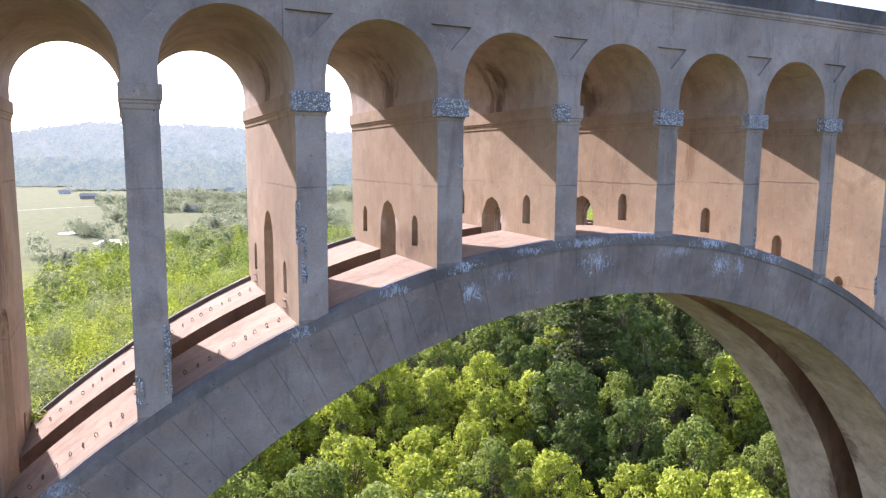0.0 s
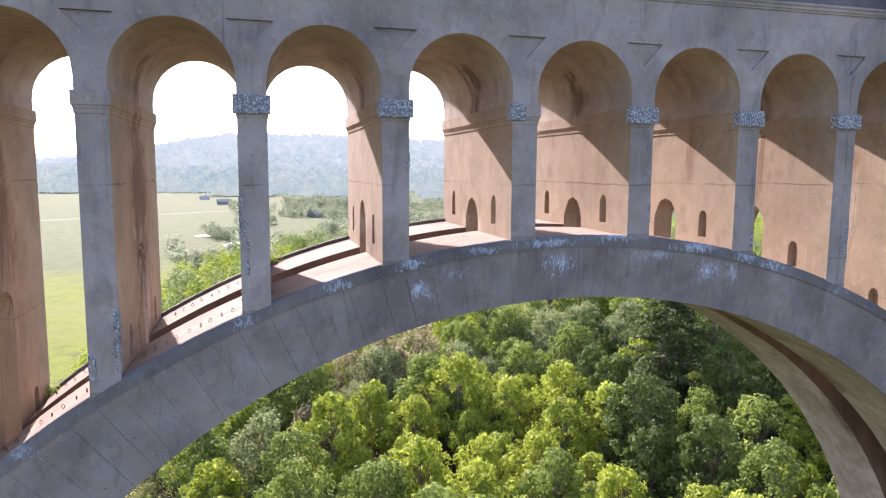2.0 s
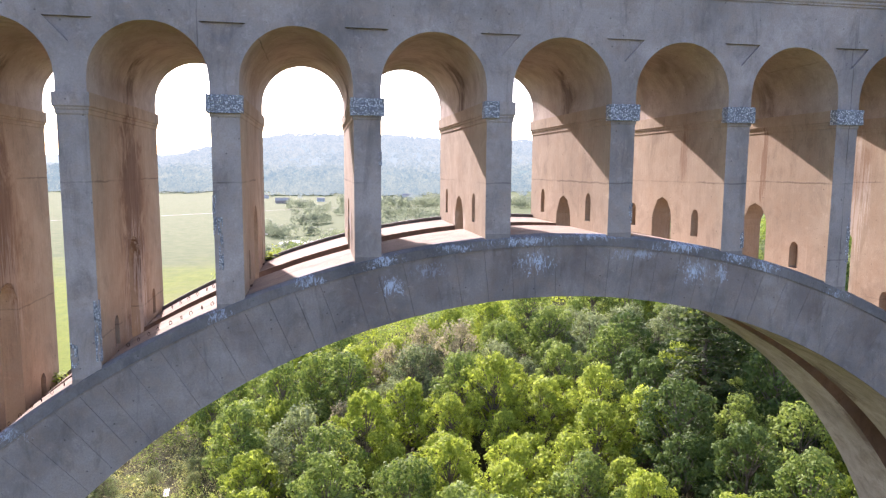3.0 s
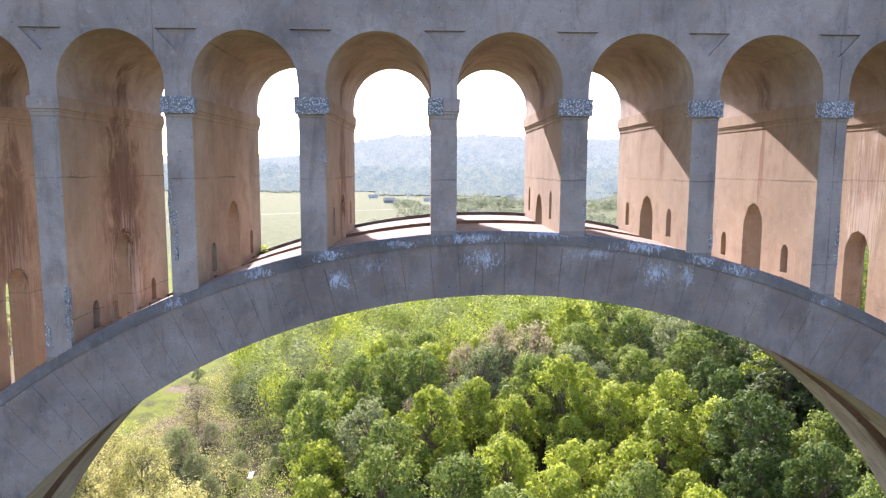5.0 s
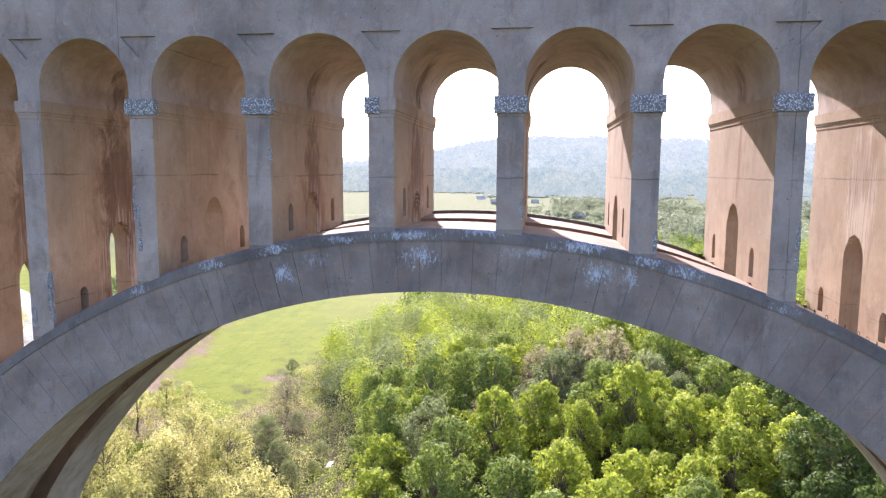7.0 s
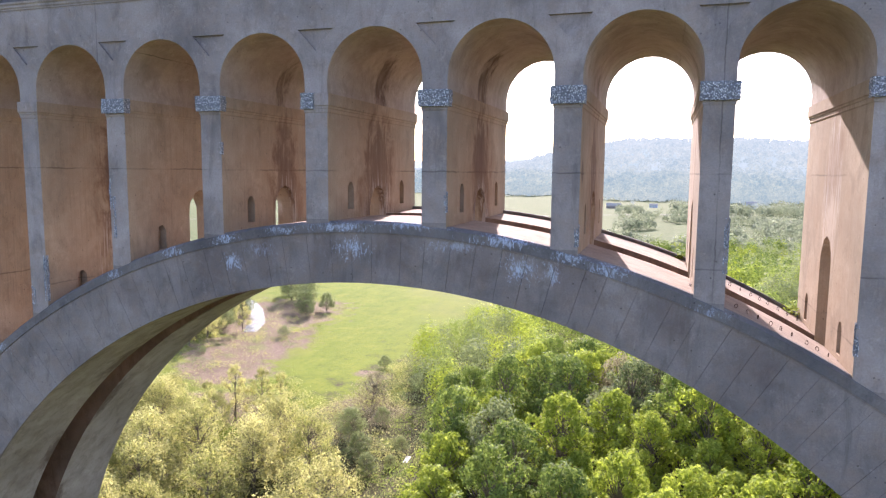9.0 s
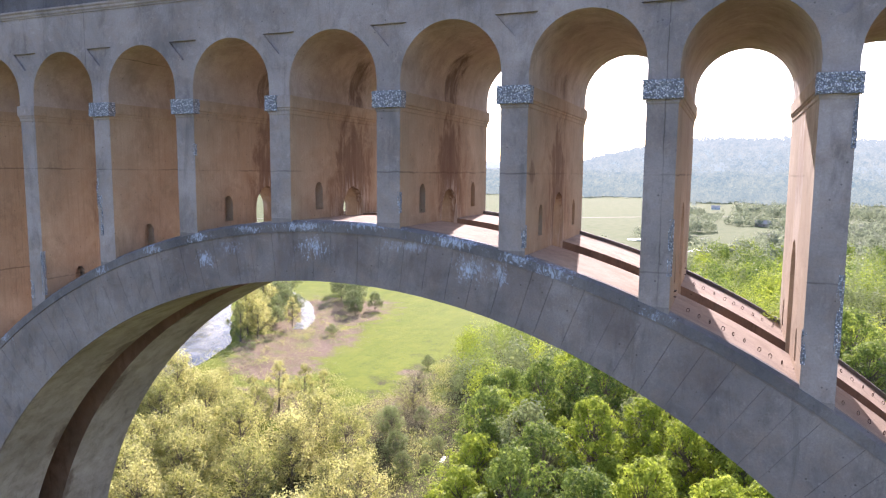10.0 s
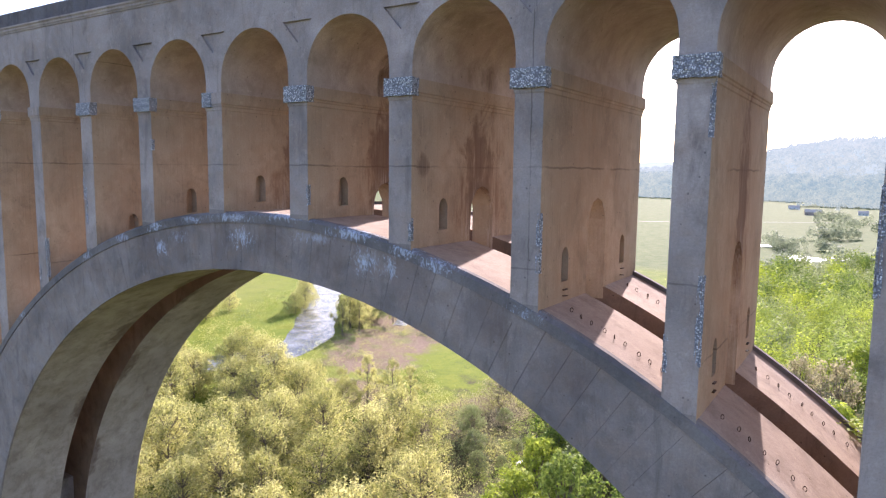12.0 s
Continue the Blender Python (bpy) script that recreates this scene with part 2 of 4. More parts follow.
IRON = plain("rusted_iron", (0.10, 0.05, 0.03), (0.05, 0.035, 0.03), 30, 0.8, 0.3)
BARK = plain("bark", (0.22, 0.19, 0.15), (0.10, 0.08, 0.065), 6, 0.95)


def foliage(name, a, b, through=0.45):
    """Leaves that let light through, varied from tree to tree and from leaf to leaf."""
    m = Tree(name)
    info = m.nodes.new("ShaderNodeObjectInfo")
    geo = m.nodes.new("ShaderNodeNewGeometry")
    patch = m.noise(m.position(), 0.35, 3, 0.6)
    f = m.math("ADD", m.math("MULTIPLY", info.outputs["Random"], 0.40), m.math("ADD", m.math("MULTIPLY", geo.outputs["Random Per Island"], 0.62), m.math("MULTIPLY", patch, 0.35)))
    c = m.mix(m.ramp(f, 0.22, 1.12), tuple(v * 0.8 for v in a), tuple(v * 1.08 for v in b))
    m.finish(c, 0.7, 0.2)
    t = m.nodes.new("ShaderNodeBsdfTranslucent")
    warm = m.mix(0.5, c, (1.0, 1.0, 0.6), "MULTIPLY")
    m.join(warm, t.inputs["Color"])
    mix = m.nodes.new("ShaderNodeMixShader")
    mix.inputs[0].default_value = through
    m.join(m.bsdf.outputs[0], mix.inputs[1])
    m.join(t.outputs[0], mix.inputs[2])
    m.join(mix.outputs[0], m.out.inputs["Surface"])
    return m.mat


LEAF_GREEN = foliage("leaf_green", (0.115, 0.19, 0.045), (0.31, 0.385, 0.093), 0.44)
LEAF_GREY = foliage("leaf_grey_green", (0.14, 0.19, 0.085), (0.33, 0.375, 0.18), 0.4)
LEAF_TAN = foliage("leaf_tan", (0.25, 0.23, 0.14), (0.40, 0.36, 0.24), 0.5)
LEAF_PALE = foliage("leaf_pale_yellow", (0.31, 0.345, 0.10), (0.60, 0.565, 0.275), 0.54)
LEAF_LIME = foliage("leaf_lime", (0.21, 0.29, 0.035), (0.43, 0.50, 0.08), 0.46)
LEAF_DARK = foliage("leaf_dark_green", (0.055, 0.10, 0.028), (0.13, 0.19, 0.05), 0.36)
NEEDLE = foliage("needles", (0.055, 0.095, 0.03), (0.135, 0.175, 0.06), 0.38)

# ---- mesh helpers ----


def part(name, bm, material, parent, label="", smooth=False):
    """Links a bmesh as one mesh object under a thing or a part."""
    me = bpy.data.meshes.new(name)
    bm.to_mesh(me)
    bm.free()
    for mat in material if isinstance(material, (list, tuple)) else [material]:
        me.materials.append(mat)
    if smooth:
        for f in me.polygons:
            f.use_smooth = True
    ob = new(name, me)
    ob.parent = parent
    if label:
        ob["label"] = label
    return ob


def twin(ob, parent, m=None):
    """Another object on the same mesh."""
    o = ob.copy()
    scene.collection.objects.link(o)
    o.parent = parent
    if m is not None:
        o.matrix_basis = m
    return o


def face(bm, points, index=0):
    f = bm.faces.new([bm.verts.new(p) for p in points])
    f.material_index = index
    return f


def box(bm, x0, x1, y0, y1, z0, z1, index=0):
    v = [bm.verts.new((x, y, z)) for x in (x0, x1) for y in (y0, y1) for z in (z0, z1)]
    for a, b, c, d in ((0, 1, 3, 2), (4, 6, 7, 5), (0, 4, 5, 1), (2, 3, 7, 6), (0, 2, 6, 4), (1, 5, 7, 3)):
        bm.faces.new((v[a], v[b], v[c], v[d])).material_index = index


def sweep(bm, section, xs, index=0):
    """A closed section of (y, z) carried straight along x."""
    rows = [[bm.verts.new((x, y, z)) for y, z in section] for x in xs]
    n = len(section)
    for a, b in zip(rows, rows[1:]):
        for k in range(n):
            bm.faces.new((a[k], a[(k + 1) % n], b[(k + 1) % n], b[k])).material_index = index
    bm.faces.new(rows[0][::-1]).material_index = index
    bm.faces.new(rows[-1]).material_index = index


def tidy(bm):
    bmesh.ops.remove_doubles(bm, verts=bm.verts, dist=0.0005)
    bmesh.ops.recalc_face_normals(bm, faces=bm.faces)


# ---- the viaduct: plan ----
PITCH, WIDE, HALF = 5.0, 10.0, 0.5
MIDX = 22.5
R_IN, Z_IN = 26.3, -33.82
R_OUT, Z_OUT = 34.0, -39.03
SPAN = 60.0
RIBS = ((0.0, 4.1), (6.0, 10.0))
FIRST, LAST = -13, 22


def top_of_rib(x):
    d = (x - MIDX + SPAN / 2) % SPAN - SPAN / 2
    return Z_OUT + math.sqrt(R_OUT**2 - d * d)


viaduct = new("viaduct")
tagged(viaduct, "weathered concrete railway viaduct with open spandrel arches over twin ribs", "viaduct")

# arcade bay: front and rear face, and the vault between them
ARCH_R, ARCH_Z, CORNICE_Z = 2.0, 0.48, 4.16


def arcade_bay():
    bm = bmesh.new()
    arc = [(2.5 + ARCH_R * math.cos(a), ARCH_Z + ARCH_R * math.sin(a)) for a in np.linspace(0, math.pi, 41)]
    low = [0.5 + 0.28 * k / 5 for k in range(6)]
    bow = [ARCH_Z + math.sqrt(max(0.0, ARCH_R**2 - (x - 2.5) ** 2)) for x in low]
    for y in (0.0, WIDE):
        inward = 0.12 if y == 0 else -0.12
        for mirror in (False, True):
            put = (lambda x: 5 - x) if mirror else (lambda x: x)
            hub = (0, 1.66)
            rim = [(0, 0), (0.5, 0)] + list(zip(low, bow)) + [(0.78, 2.51)]
            for p, q in zip(rim, rim[1:]):
                face(bm, [(put(x), y, z) for x, z in (hub, p, q)])
            tri = [(0, 1.66), (0.78, 2.51), (0, 2.51)]
            face(bm, [(put(x), y + inward, z) for x, z in tri])
            for p, q in zip(tri, tri[1:]):
                face(bm, [(put(p[0]), y, p[1]), (put(q[0]), y, q[1]), (put(q[0]), y + inward, q[1]), (put(p[0]), y + inward, p[1])])
        across = [0.78] + [x for x, _ in arc[::-1] if 0.80 < x < 4.20] + [4.22]
        for xa, xb in zip(across, across[1:]):
            za, zb = (ARCH_Z + math.sqrt(ARCH_R**2 - (x - 2.5) ** 2) for x in (xa, xb))
            face(bm, [(xa, y, za), (xb, y, zb), (xb, y, 2.51), (xa, y, 2.51)])
        face(bm, [(0, y, 2.51), (5, y, 2.51), (5, y, CORNICE_Z), (0, y, CORNICE_Z)])
    under = [(4.5, 0)] + arc + [(0.5, 0)]
    rows = [0.0, 0.03, 3.3, 6.7, 9.97, WIDE]
    for (xa, za), (xb, zb) in zip(under, under[1:]):
        for ya, yb in zip(rows, rows[1:]):
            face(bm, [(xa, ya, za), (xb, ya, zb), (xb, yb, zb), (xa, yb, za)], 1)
    bmesh.ops.triangulate(bm, faces=[f for f in bm.faces if len(f.verts) > 4])
    tidy(bm)
    for f in bm.faces:
        if f.material_index == 1:
            f.smooth = True
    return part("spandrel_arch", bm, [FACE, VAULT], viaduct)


bay = arcade_bay()
bay.location.x = FIRST * PITCH
for i in range(FIRST + 1, LAST):
    twin(bay, viaduct, pose(i * PITCH, 0, 0))

# cornice and parapet on each side, and the track bed between them
X0, X1 = FIRST * PITCH, LAST * PITCH
for y, s in ((0.0, 1), (WIDE, -1)):
    bm = bmesh.new()
    prof = [(0.3, 4.16), (-0.05, 4.16), (-0.05, 4.22), (-0.10, 4.27), (-0.10, 4.36), (-0.16, 4.42), (-0.16, 4.50), (-0.02, 4.53), (0.3, 4.53)]
    sweep(bm, [(y + s * a, z) for a, z in prof], (X0, X1))
    tidy(bm)
    part("cornice", bm, FACE, viaduct)
    joints = [X0] + [x + k * SPAN for k in (-1, 0, 1) for x in (-2.9, 9.2, 22.4, 35.1, 47.9)] + [X1]
    joints = sorted(x for x in joints if X0 <= x <= X1)
    for a, b in zip(joints, joints[1:]):
        bm = bmesh.new()
        sweep(bm, [(y + s * p, z) for p, z in ((0.02, 4.53), (0.02, 5.24), (0.05, 5.28), (0.37, 5.28), (0.40, 5.24), (0.40, 4.3))], (a + 0.012, b - 0.012))
        tidy(bm)
        part("parapet", bm, PARAPET, viaduct)
bm = bmesh.new()
box(bm, X0, X1, 0.4, WIDE - 0.4, 2.6, 4.3)
part("track_bed", bm, PARAPET, viaduct)

# cross walls with a doorway over the slot between the ribs and two niches
DOOR_TOP = {0: -3.73, 1: -3.80, 2: -4.12, 3: -5.40, 4: -7.3, 5: -10.5}


def arch_over(y0, y1, z_top, n=12):
    r = (y1 - y0) / 2
    rise = r * 1.25
    return [((y0 + y1) / 2 - r * math.cos(a), z_top - rise + rise * math.sin(a)) for a in np.linspace(0, math.pi, n + 1)]


def cross_wall(rank, low, lip):
    """rank: how many walls from the crown. low: foot of the wall. lip: sill of the niches."""
    bm = bmesh.new()
    d0, d1, dt = 4.12, 5.98, DOOR_TOP[rank]
    niches = [(1.8, 2.38), (7.78, 8.36)]
    cuts = [0.0, niches[0][0], niches[0][1], d0, d1, niches[1][0], niches[1][1], WIDE]
    for side in (-1, 1):
        x = side * HALF
        back = x - side * 0.38
        for a, b in zip(cuts, cuts[1:]):
            if (a, b) in niches:
                face(bm, [(x, a, low), (x, b, low), (x, b, lip), (x, a, lip)])
                curve = arch_over(a, b, lip + 1.2)
                face(bm, [(x, a, 0)] + [(x, y, z) for y, z in curve] + [(x, b, 0)])
                loop = [(a, lip)] + curve + [(b, lip)]
                face(bm, [(back, y, z) for y, z in loop])
                for (ya, za), (yb, zb) in zip(loop, loop[1:] + loop[:1]):
                    face(bm, [(x, ya, za), (x, yb, zb), (back, yb, zb), (back, ya, za)])
            elif (a, b) == (d0, d1):
                curve = arch_over(a, b, dt)
                face(bm, [(x, a, 0)] + [(x, y, z) for y, z in curve] + [(x, b, 0)])
            else:
                face(bm, [(x, a, low), (x, b, low), (x, b, 0), (x, a, 0)])
    loop = [(d0, low)] + arch_over(d0, d1, dt) + [(d1, low)]
    for (ya, za), (yb, zb) in zip(loop, loop[1:]):
        face(bm, [(-HALF, ya, za), (-HALF, yb, zb), (HALF, yb, zb), (HALF, ya, za)])
    for y in (0.0, WIDE):
        face(bm, [(-HALF, y, low + 0.66), (HALF, y, low + 0.66), (HALF, y, 0), (-HALF, y, 0)], 1)
        face(bm, [(-HALF, y, low), (HALF, y, low), (HALF, y, low + 0.66), (-HALF, y, low + 0.66)], 2)
    bmesh.ops.triangulate(bm, faces=[f for f in bm.faces if len(f.verts) > 4])
    tidy(bm)
    return part("cross_wall", bm, [WALL, FACE, RING], viaduct)


def impost(parent):
    bm = bmesh.new()
    prof = [(0.0, 0.003), (0.0, 0.10), (-0.46, 0.10), (-0.50, 0.06), (-0.56, 0.06), (-0.60, 0.03), (-0.72, 0.03), (-0.76, 0.003)]
    loops = []
    for z, o in prof:
        loops.append([bm.verts.new(p) for p in ((-HALF - o, -o, z), (HALF + o, -o, z), (HALF + o, WIDE + o, z), (-HALF - o, WIDE + o, z))])
    for a, b in zip(loops, loops[1:]):
        for k in range(4):
            f = bm.faces.new((a[k], b[k], b[(k + 1) % 4], a[(k + 1) % 4]))
            f.material_index = 1 if k in (0, 2) else 0
    tidy(bm)
    return part("impost", bm, [WALL, FACE], parent)


def rough_block(name, x0, x1, z0, z1, parent, seed, depth=0.16, back=0.24):
    """A spalled capital face: a block with a broken, bulging skin."""
    rnd = random.Random(seed)
    bm = bmesh.new()
    box(bm, x0, x1, -depth, back, z0, z1)
    bmesh.ops.subdivide_edges(bm, edges=bm.edges, cuts=7, use_grid_fill=True)
    for v in bm.verts:
        n = noise.noise(v.co * 5 + Vector((seed * 3.1, 0, 0)))
        v.co += Vector((rnd.uniform(-1, 1), rnd.uniform(-1, 1), rnd.uniform(-1, 1))) * 0.016 + Vector((0, n * 0.03, n * 0.015))
    tidy(bm)
    return part(name, bm, AGGREGATE, parent, "spalled concrete with bare pebbles")


# how each capital of the main span is broken: (from, to) across its width
SPALL = {0: (-0.61, 0.61), 2: (-0.62, 0.62), 3: (-0.62, 0.62), 4: (-0.62, -0.05), 5: (-0.62, 0.62), 6: (-0.62, 0.62), 7: (-0.62, 0.62), 8: (-0.62, 0.62), 9: (-0.62, 0.62), 10: (-0.61, 0.3)}
made = {}
wall_at = {}
for i in range(FIRST, LAST + 1):
    k = (i + 1) % 12 - 1
    rank = int(abs(k - 4.5))
    if rank not in made:
        x = k * PITCH
        edge = min(top_of_rib(x - HALF), top_of_rib(x + HALF))
        lip = {0: -4.70, 1: -5.42, 2: -6.92, 3: -9.37}.get(rank, edge + 0.75)
        w = cross_wall(rank, edge - 0.5, lip)
        made[rank] = w
        impost(w)
    else:
        w = twin(made[rank], viaduct)
        twin(made[rank].children[0], w)
    w.location = (i * PITCH, 0, 0)
    wall_at[i] = w
for i, (a, b) in SPALL.items():
    rough_block("broken_capital", a, b, -0.60, 0.015, wall_at[i], i + 3)


# ---- arch ribs ----
def rib_points(theta):
    """Inner and outer point of the rib on the ray at theta round the inner centre."""
    c, s = math.cos(theta), math.sin(theta)
    inner = (MIDX + R_IN * c, Z_IN + R_IN * s)
    h = Z_IN - Z_OUT
    b = h * s
    t = -b + math.sqrt(b * b - (h * h - R_OUT**2))
    if abs(t * c) > SPAN / 2:
        t = SPAN / 2 / abs(c)
    return inner, (MIDX + t * c, Z_IN + t * s)


N_VOUS = 86
COPE = 0.45


def rib(y0, y1, name):
    bm = bmesh.new()
    steps = np.linspace(0.0, math.pi, 121)
    front = y0 + (0.10 if y0 == 0 else 0.0)
    for a, b in zip(steps, steps[1:]):
        (ia, oa), (ib, ob_) = rib_points(a), rib_points(b)
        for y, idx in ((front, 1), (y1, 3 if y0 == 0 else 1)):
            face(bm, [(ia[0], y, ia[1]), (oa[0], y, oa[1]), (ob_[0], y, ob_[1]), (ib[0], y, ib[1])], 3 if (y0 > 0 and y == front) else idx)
        face(bm, [(ia[0], front, ia[1]), (ib[0], front, ib[1]), (ib[0], y1, ib[1]), (ia[0], y1, ia[1])], 2)
        deck_like = abs(oa[0] - MIDX) < SPAN / 2 - 0.01 or abs(ob_[0] - MIDX) < SPAN / 2 - 0.01
        face(bm, [(oa[0], front, oa[1]), (ob_[0], front, ob_[1]), (ob_[0], y1, ob_[1]), (oa[0], y1, oa[1])], 0 if deck_like else 1)
    tidy(bm)
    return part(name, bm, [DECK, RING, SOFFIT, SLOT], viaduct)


ribs = [rib(*RIBS[0], "arch_rib"), rib(*RIBS[1], "arch_rib")]
for ob in ribs:
    for k in (-1, 1):
        twin(ob, viaduct, pose(k * SPAN, 0, 0))


def coping(y_front, y_back, rise, parent, s, drop=COPE):
    """The band along a rib's upper edge: a sloped cap standing a little proud."""
    bm = bmesh.new()
    prof = [(-0.06, -drop), (-0.06, -0.10), (0.10, rise), (0.32, rise), (0.36, -0.05), (0.36, -drop)]
    rows = []
    chip = random.Random(3)
    for x in np.linspace(MIDX - 30, MIDX + 30, 241):
        d = x - MIDX
        z = top_of_rib(x) if abs(d) < 30 else Z_OUT + math.sqrt(R_OUT**2 - 900)
        n = Vector((d, 0, math.sqrt(R_OUT**2 - d * d))).normalized()
        row = []
        for k, (p, h) in enumerate(prof):
            if k in (1, 2):
                wear = 0.035 * noise.noise(Vector((x * 1.3, k * 5.0, 2.0))) + chip.uniform(-0.012, 0.012)
                p, h = p + abs(wear) * (1 if k == 1 else 0.5), h - max(0.0, wear) * 0.8
            row.append(bm.verts.new((x + n.x * h, y_front + s * p, z + n.z * h)))
        rows.append(row)
    k = len(prof)
    for a, b in zip(rows, rows[1:]):
        for j in range(k):
            bm.faces.new((a[j], a[(j + 1) % k], b[(j + 1) % k], b[j]))
    tidy(bm)
    return part("coping", bm, COPING, parent)


cop = coping(0.0, 0.36, 0.012, ribs[0], 1)
curb = coping(WIDE, WIDE - 0.36, 0.16, ribs[1], -1)

# piers under the springings
for k in range(-2, 3):
    bm = bmesh.new()
    x = MIDX - 30 + SPAN * k
    if not X0 - 3 < x < X1 + 3:
        continue
    w = SPAN / 2 - R_IN
    box(bm, x - w, x + w, 0.0, WIDE, -72, Z_IN)
    box(bm, x - w - 0.5, x + w + 0.5, -0.6, WIDE + 0.6, -72, Z_IN - 1.2)
    box(bm, x - w * 0.8, x + w * 0.8, 0.12, WIDE - 0.12, Z_IN - 0.5, top_of_rib(x) - 3)
    tidy(bm)
    bmesh.ops.bevel(bm, geom=bm.edges, offset=0.06, segments=1, affect="EDGES")
    part("pier", bm, [RING], viaduct)

# ---- ground, creek, hills ----
def smoothstep(a, b, v):
    t = min(1.0, max(0.0, (v - a) / (b - a)))
    return t * t * (3 - 2 * t)


def ground_z(x, y, flat=False):
    rise = 0.27 * max(0.0, x + 20.0)
    rise = 42.0 * (1 - math.exp(-rise / 42.0)) * (1 - smoothstep(190, 420, y))
    back = 6.0 * smoothstep(-60, -260, y)
    z = -65.0 + rise + back + 0.5 * noise.noise(Vector((x * 0.03, y * 0.03, 0))) * (0 if flat else 1)
    far = math.hypot(x, y)
    hill = 0.0
    hill += 160.0 * smoothstep(500, 2200, -y) + 150.0 * smoothstep(700, 2600, x) * (1 - smoothstep(600, 1800, y)) + 120.0 * smoothstep(1500, 3800, -x)
    bumpy = 1 + 0.25 * noise.noise(Vector((x * 0.002, y * 0.002, 3.0)))
    return z + hill * bumpy * smoothstep(300, 1200, far)


def creek_path():
    main = [(-330, 330), (-262, 292), (-212, 256), (-179, 220), (-150, 184), (-129, 159), (-122, 138), (-138, 100), (-172, 40), (-180, -40), (-200, -160), (-260, -400)]
    arm = [(-222, 300), (-174, 266), (-143, 241), (-123, 213), (-115, 194)]
    brook = [(-41, 170), (-30, 146), (-21, 124), (-15.5, 106), (-15, 92), (-24, 70), (-50, 44), (-100, 20), (-172, 10)]
    return (main, 7.0), (arm, 2.6), (brook, 0.6)


def near_creek(x, y):
    best = 1e9
    for pts, half in creek_path():
        for (ax, ay), (bx, by) in zip(pts, pts[1:]):
            dx, dy = bx - ax, by - ay
            t = min(1, max(0, ((x - ax) * dx + (y - ay) * dy) / (dx * dx + dy * dy)))
            best = min(best, math.hypot(x - ax - t * dx, y - ay - t * dy) - half)
    return best


def ground_material():
    m = Tree("ground_cover")
    p = m.position()
    big, mid, fine = m.noise(p, 0.012, 4, 0.6), m.noise(p, 0.11, 5, 0.65), m.noise(p, 1.7, 5, 0.7)
    rows = m.noise(m.position((1, 0.12, 1)), 0.35, 4, 0.6)
    grass = m.mix(m.ramp(mid, 0.3, 0.7), (0.09, 0.14, 0.010), (0.17, 0.195, 0.022))
    grass = m.mix(m.math("MULTIPLY", m.ramp(rows, 0.45, 0.7), 0.4), grass, (0.07, 0.11, 0.012))
    grass = m.mix(m.math("MULTIPLY", m.ramp(fine, 0.4, 0.7), 0.45), grass, (0.18, 0.205, 0.022))
    tuft = m.noise(p, 0.6, 5, 0.75, 0.5)
    grass = m.mix(m.math("MULTIPLY", m.ramp(tuft, 0.52, 0.66), 0.5), grass, (0.06, 0.10, 0.012))
    grass = m.mix(m.math("MULTIPLY", m.ramp(big, 0.5, 0.62), 0.3), grass, (0.20, 0.19, 0.07))
    depth = m.nodes.new("ShaderNodeSeparateXYZ")
    m.join(p, depth.inputs[0])
    # far grass turns greyer with distance: haze painted into the ground colour
    haze_grass = m.mix(m.ramp(mid, 0.35, 0.65), (0.068, 0.100, 0.032), (0.102, 0.126, 0.048))
    grass = m.mix(m.ramp(m.math("ADD", depth.outputs[1], m.math("MULTIPLY", big, 300.0)), 480, 620), grass, haze_grass)
    scrub = m.mix(m.ramp(fine, 0.35, 0.65), (0.12, 0.085, 0.06), (0.25, 0.185, 0.135))
    scrub = m.mix(m.math("MULTIPLY", m.ramp(mid, 0.5, 0.65), 0.7), scrub, (0.13, 0.16, 0.04))
    litter = m.mix(m.ramp(fine, 0.3, 0.7), (0.05, 0.042, 0.025), (0.09, 0.085, 0.035))
    c = grass
    # last patch: unseen ground on the camera side, browned to cut green bounce light
    for (x, y, rx, ry, which) in ((-104, 180, 20, 32, 0), (-93, 150, 16, 16, 0), (-76, 120, 20, 12, 0), (-48, 160, 8, 4, 0), (-38, 128, 12, 16, 0), (-125, 225, 30, 40, 0), (-40, 112, 16, 22, 0), (60, 120, 108, 190, 1), (-20, 70, 30, 60, 1), (0, -420, 900, 405, 1)):
        q = m.nodes.new("ShaderNodeMapping")
        q.inputs["Location"].default_value = (-x / rx, -y / ry, 0)
        q.inputs["Scale"].default_value = (1 / rx, 1 / ry, 0)
        m.join(m.nodes.new("ShaderNodeNewGeometry").outputs["Position"], q.inputs["Vector"])
        length = m.nodes.new("ShaderNodeVectorMath")
        length.operation = "LENGTH"
        m.join(q.outputs["Vector"], length.inputs[0])
        edge = m.math("ADD", length.outputs["Value"], m.math("ADD", m.math("MULTIPLY", m.math("SUBTRACT", mid, 0.5), 1.5), m.math("MULTIPLY", m.math("SUBTRACT", fine, 0.5), 0.7)))
        c = m.mix(m.ramp(edge, 0.78, 1.06, 1.0, 0.0), c, scrub if which == 0 else litter)
    m.bump(m.math("ADD", fine, mid), 0.6, 0.4)
    return m.finish(c, 0.95, 0.1)


def warped(lo, hi, centre, n, power):
    out = []
    for k in range(n + 1):
        u = -1 + 2 * k / n
        reach = (hi - centre) if u > 0 else (centre - lo)
        out.append(centre + math.copysign(abs(u) ** power, u) * reach)
    return out


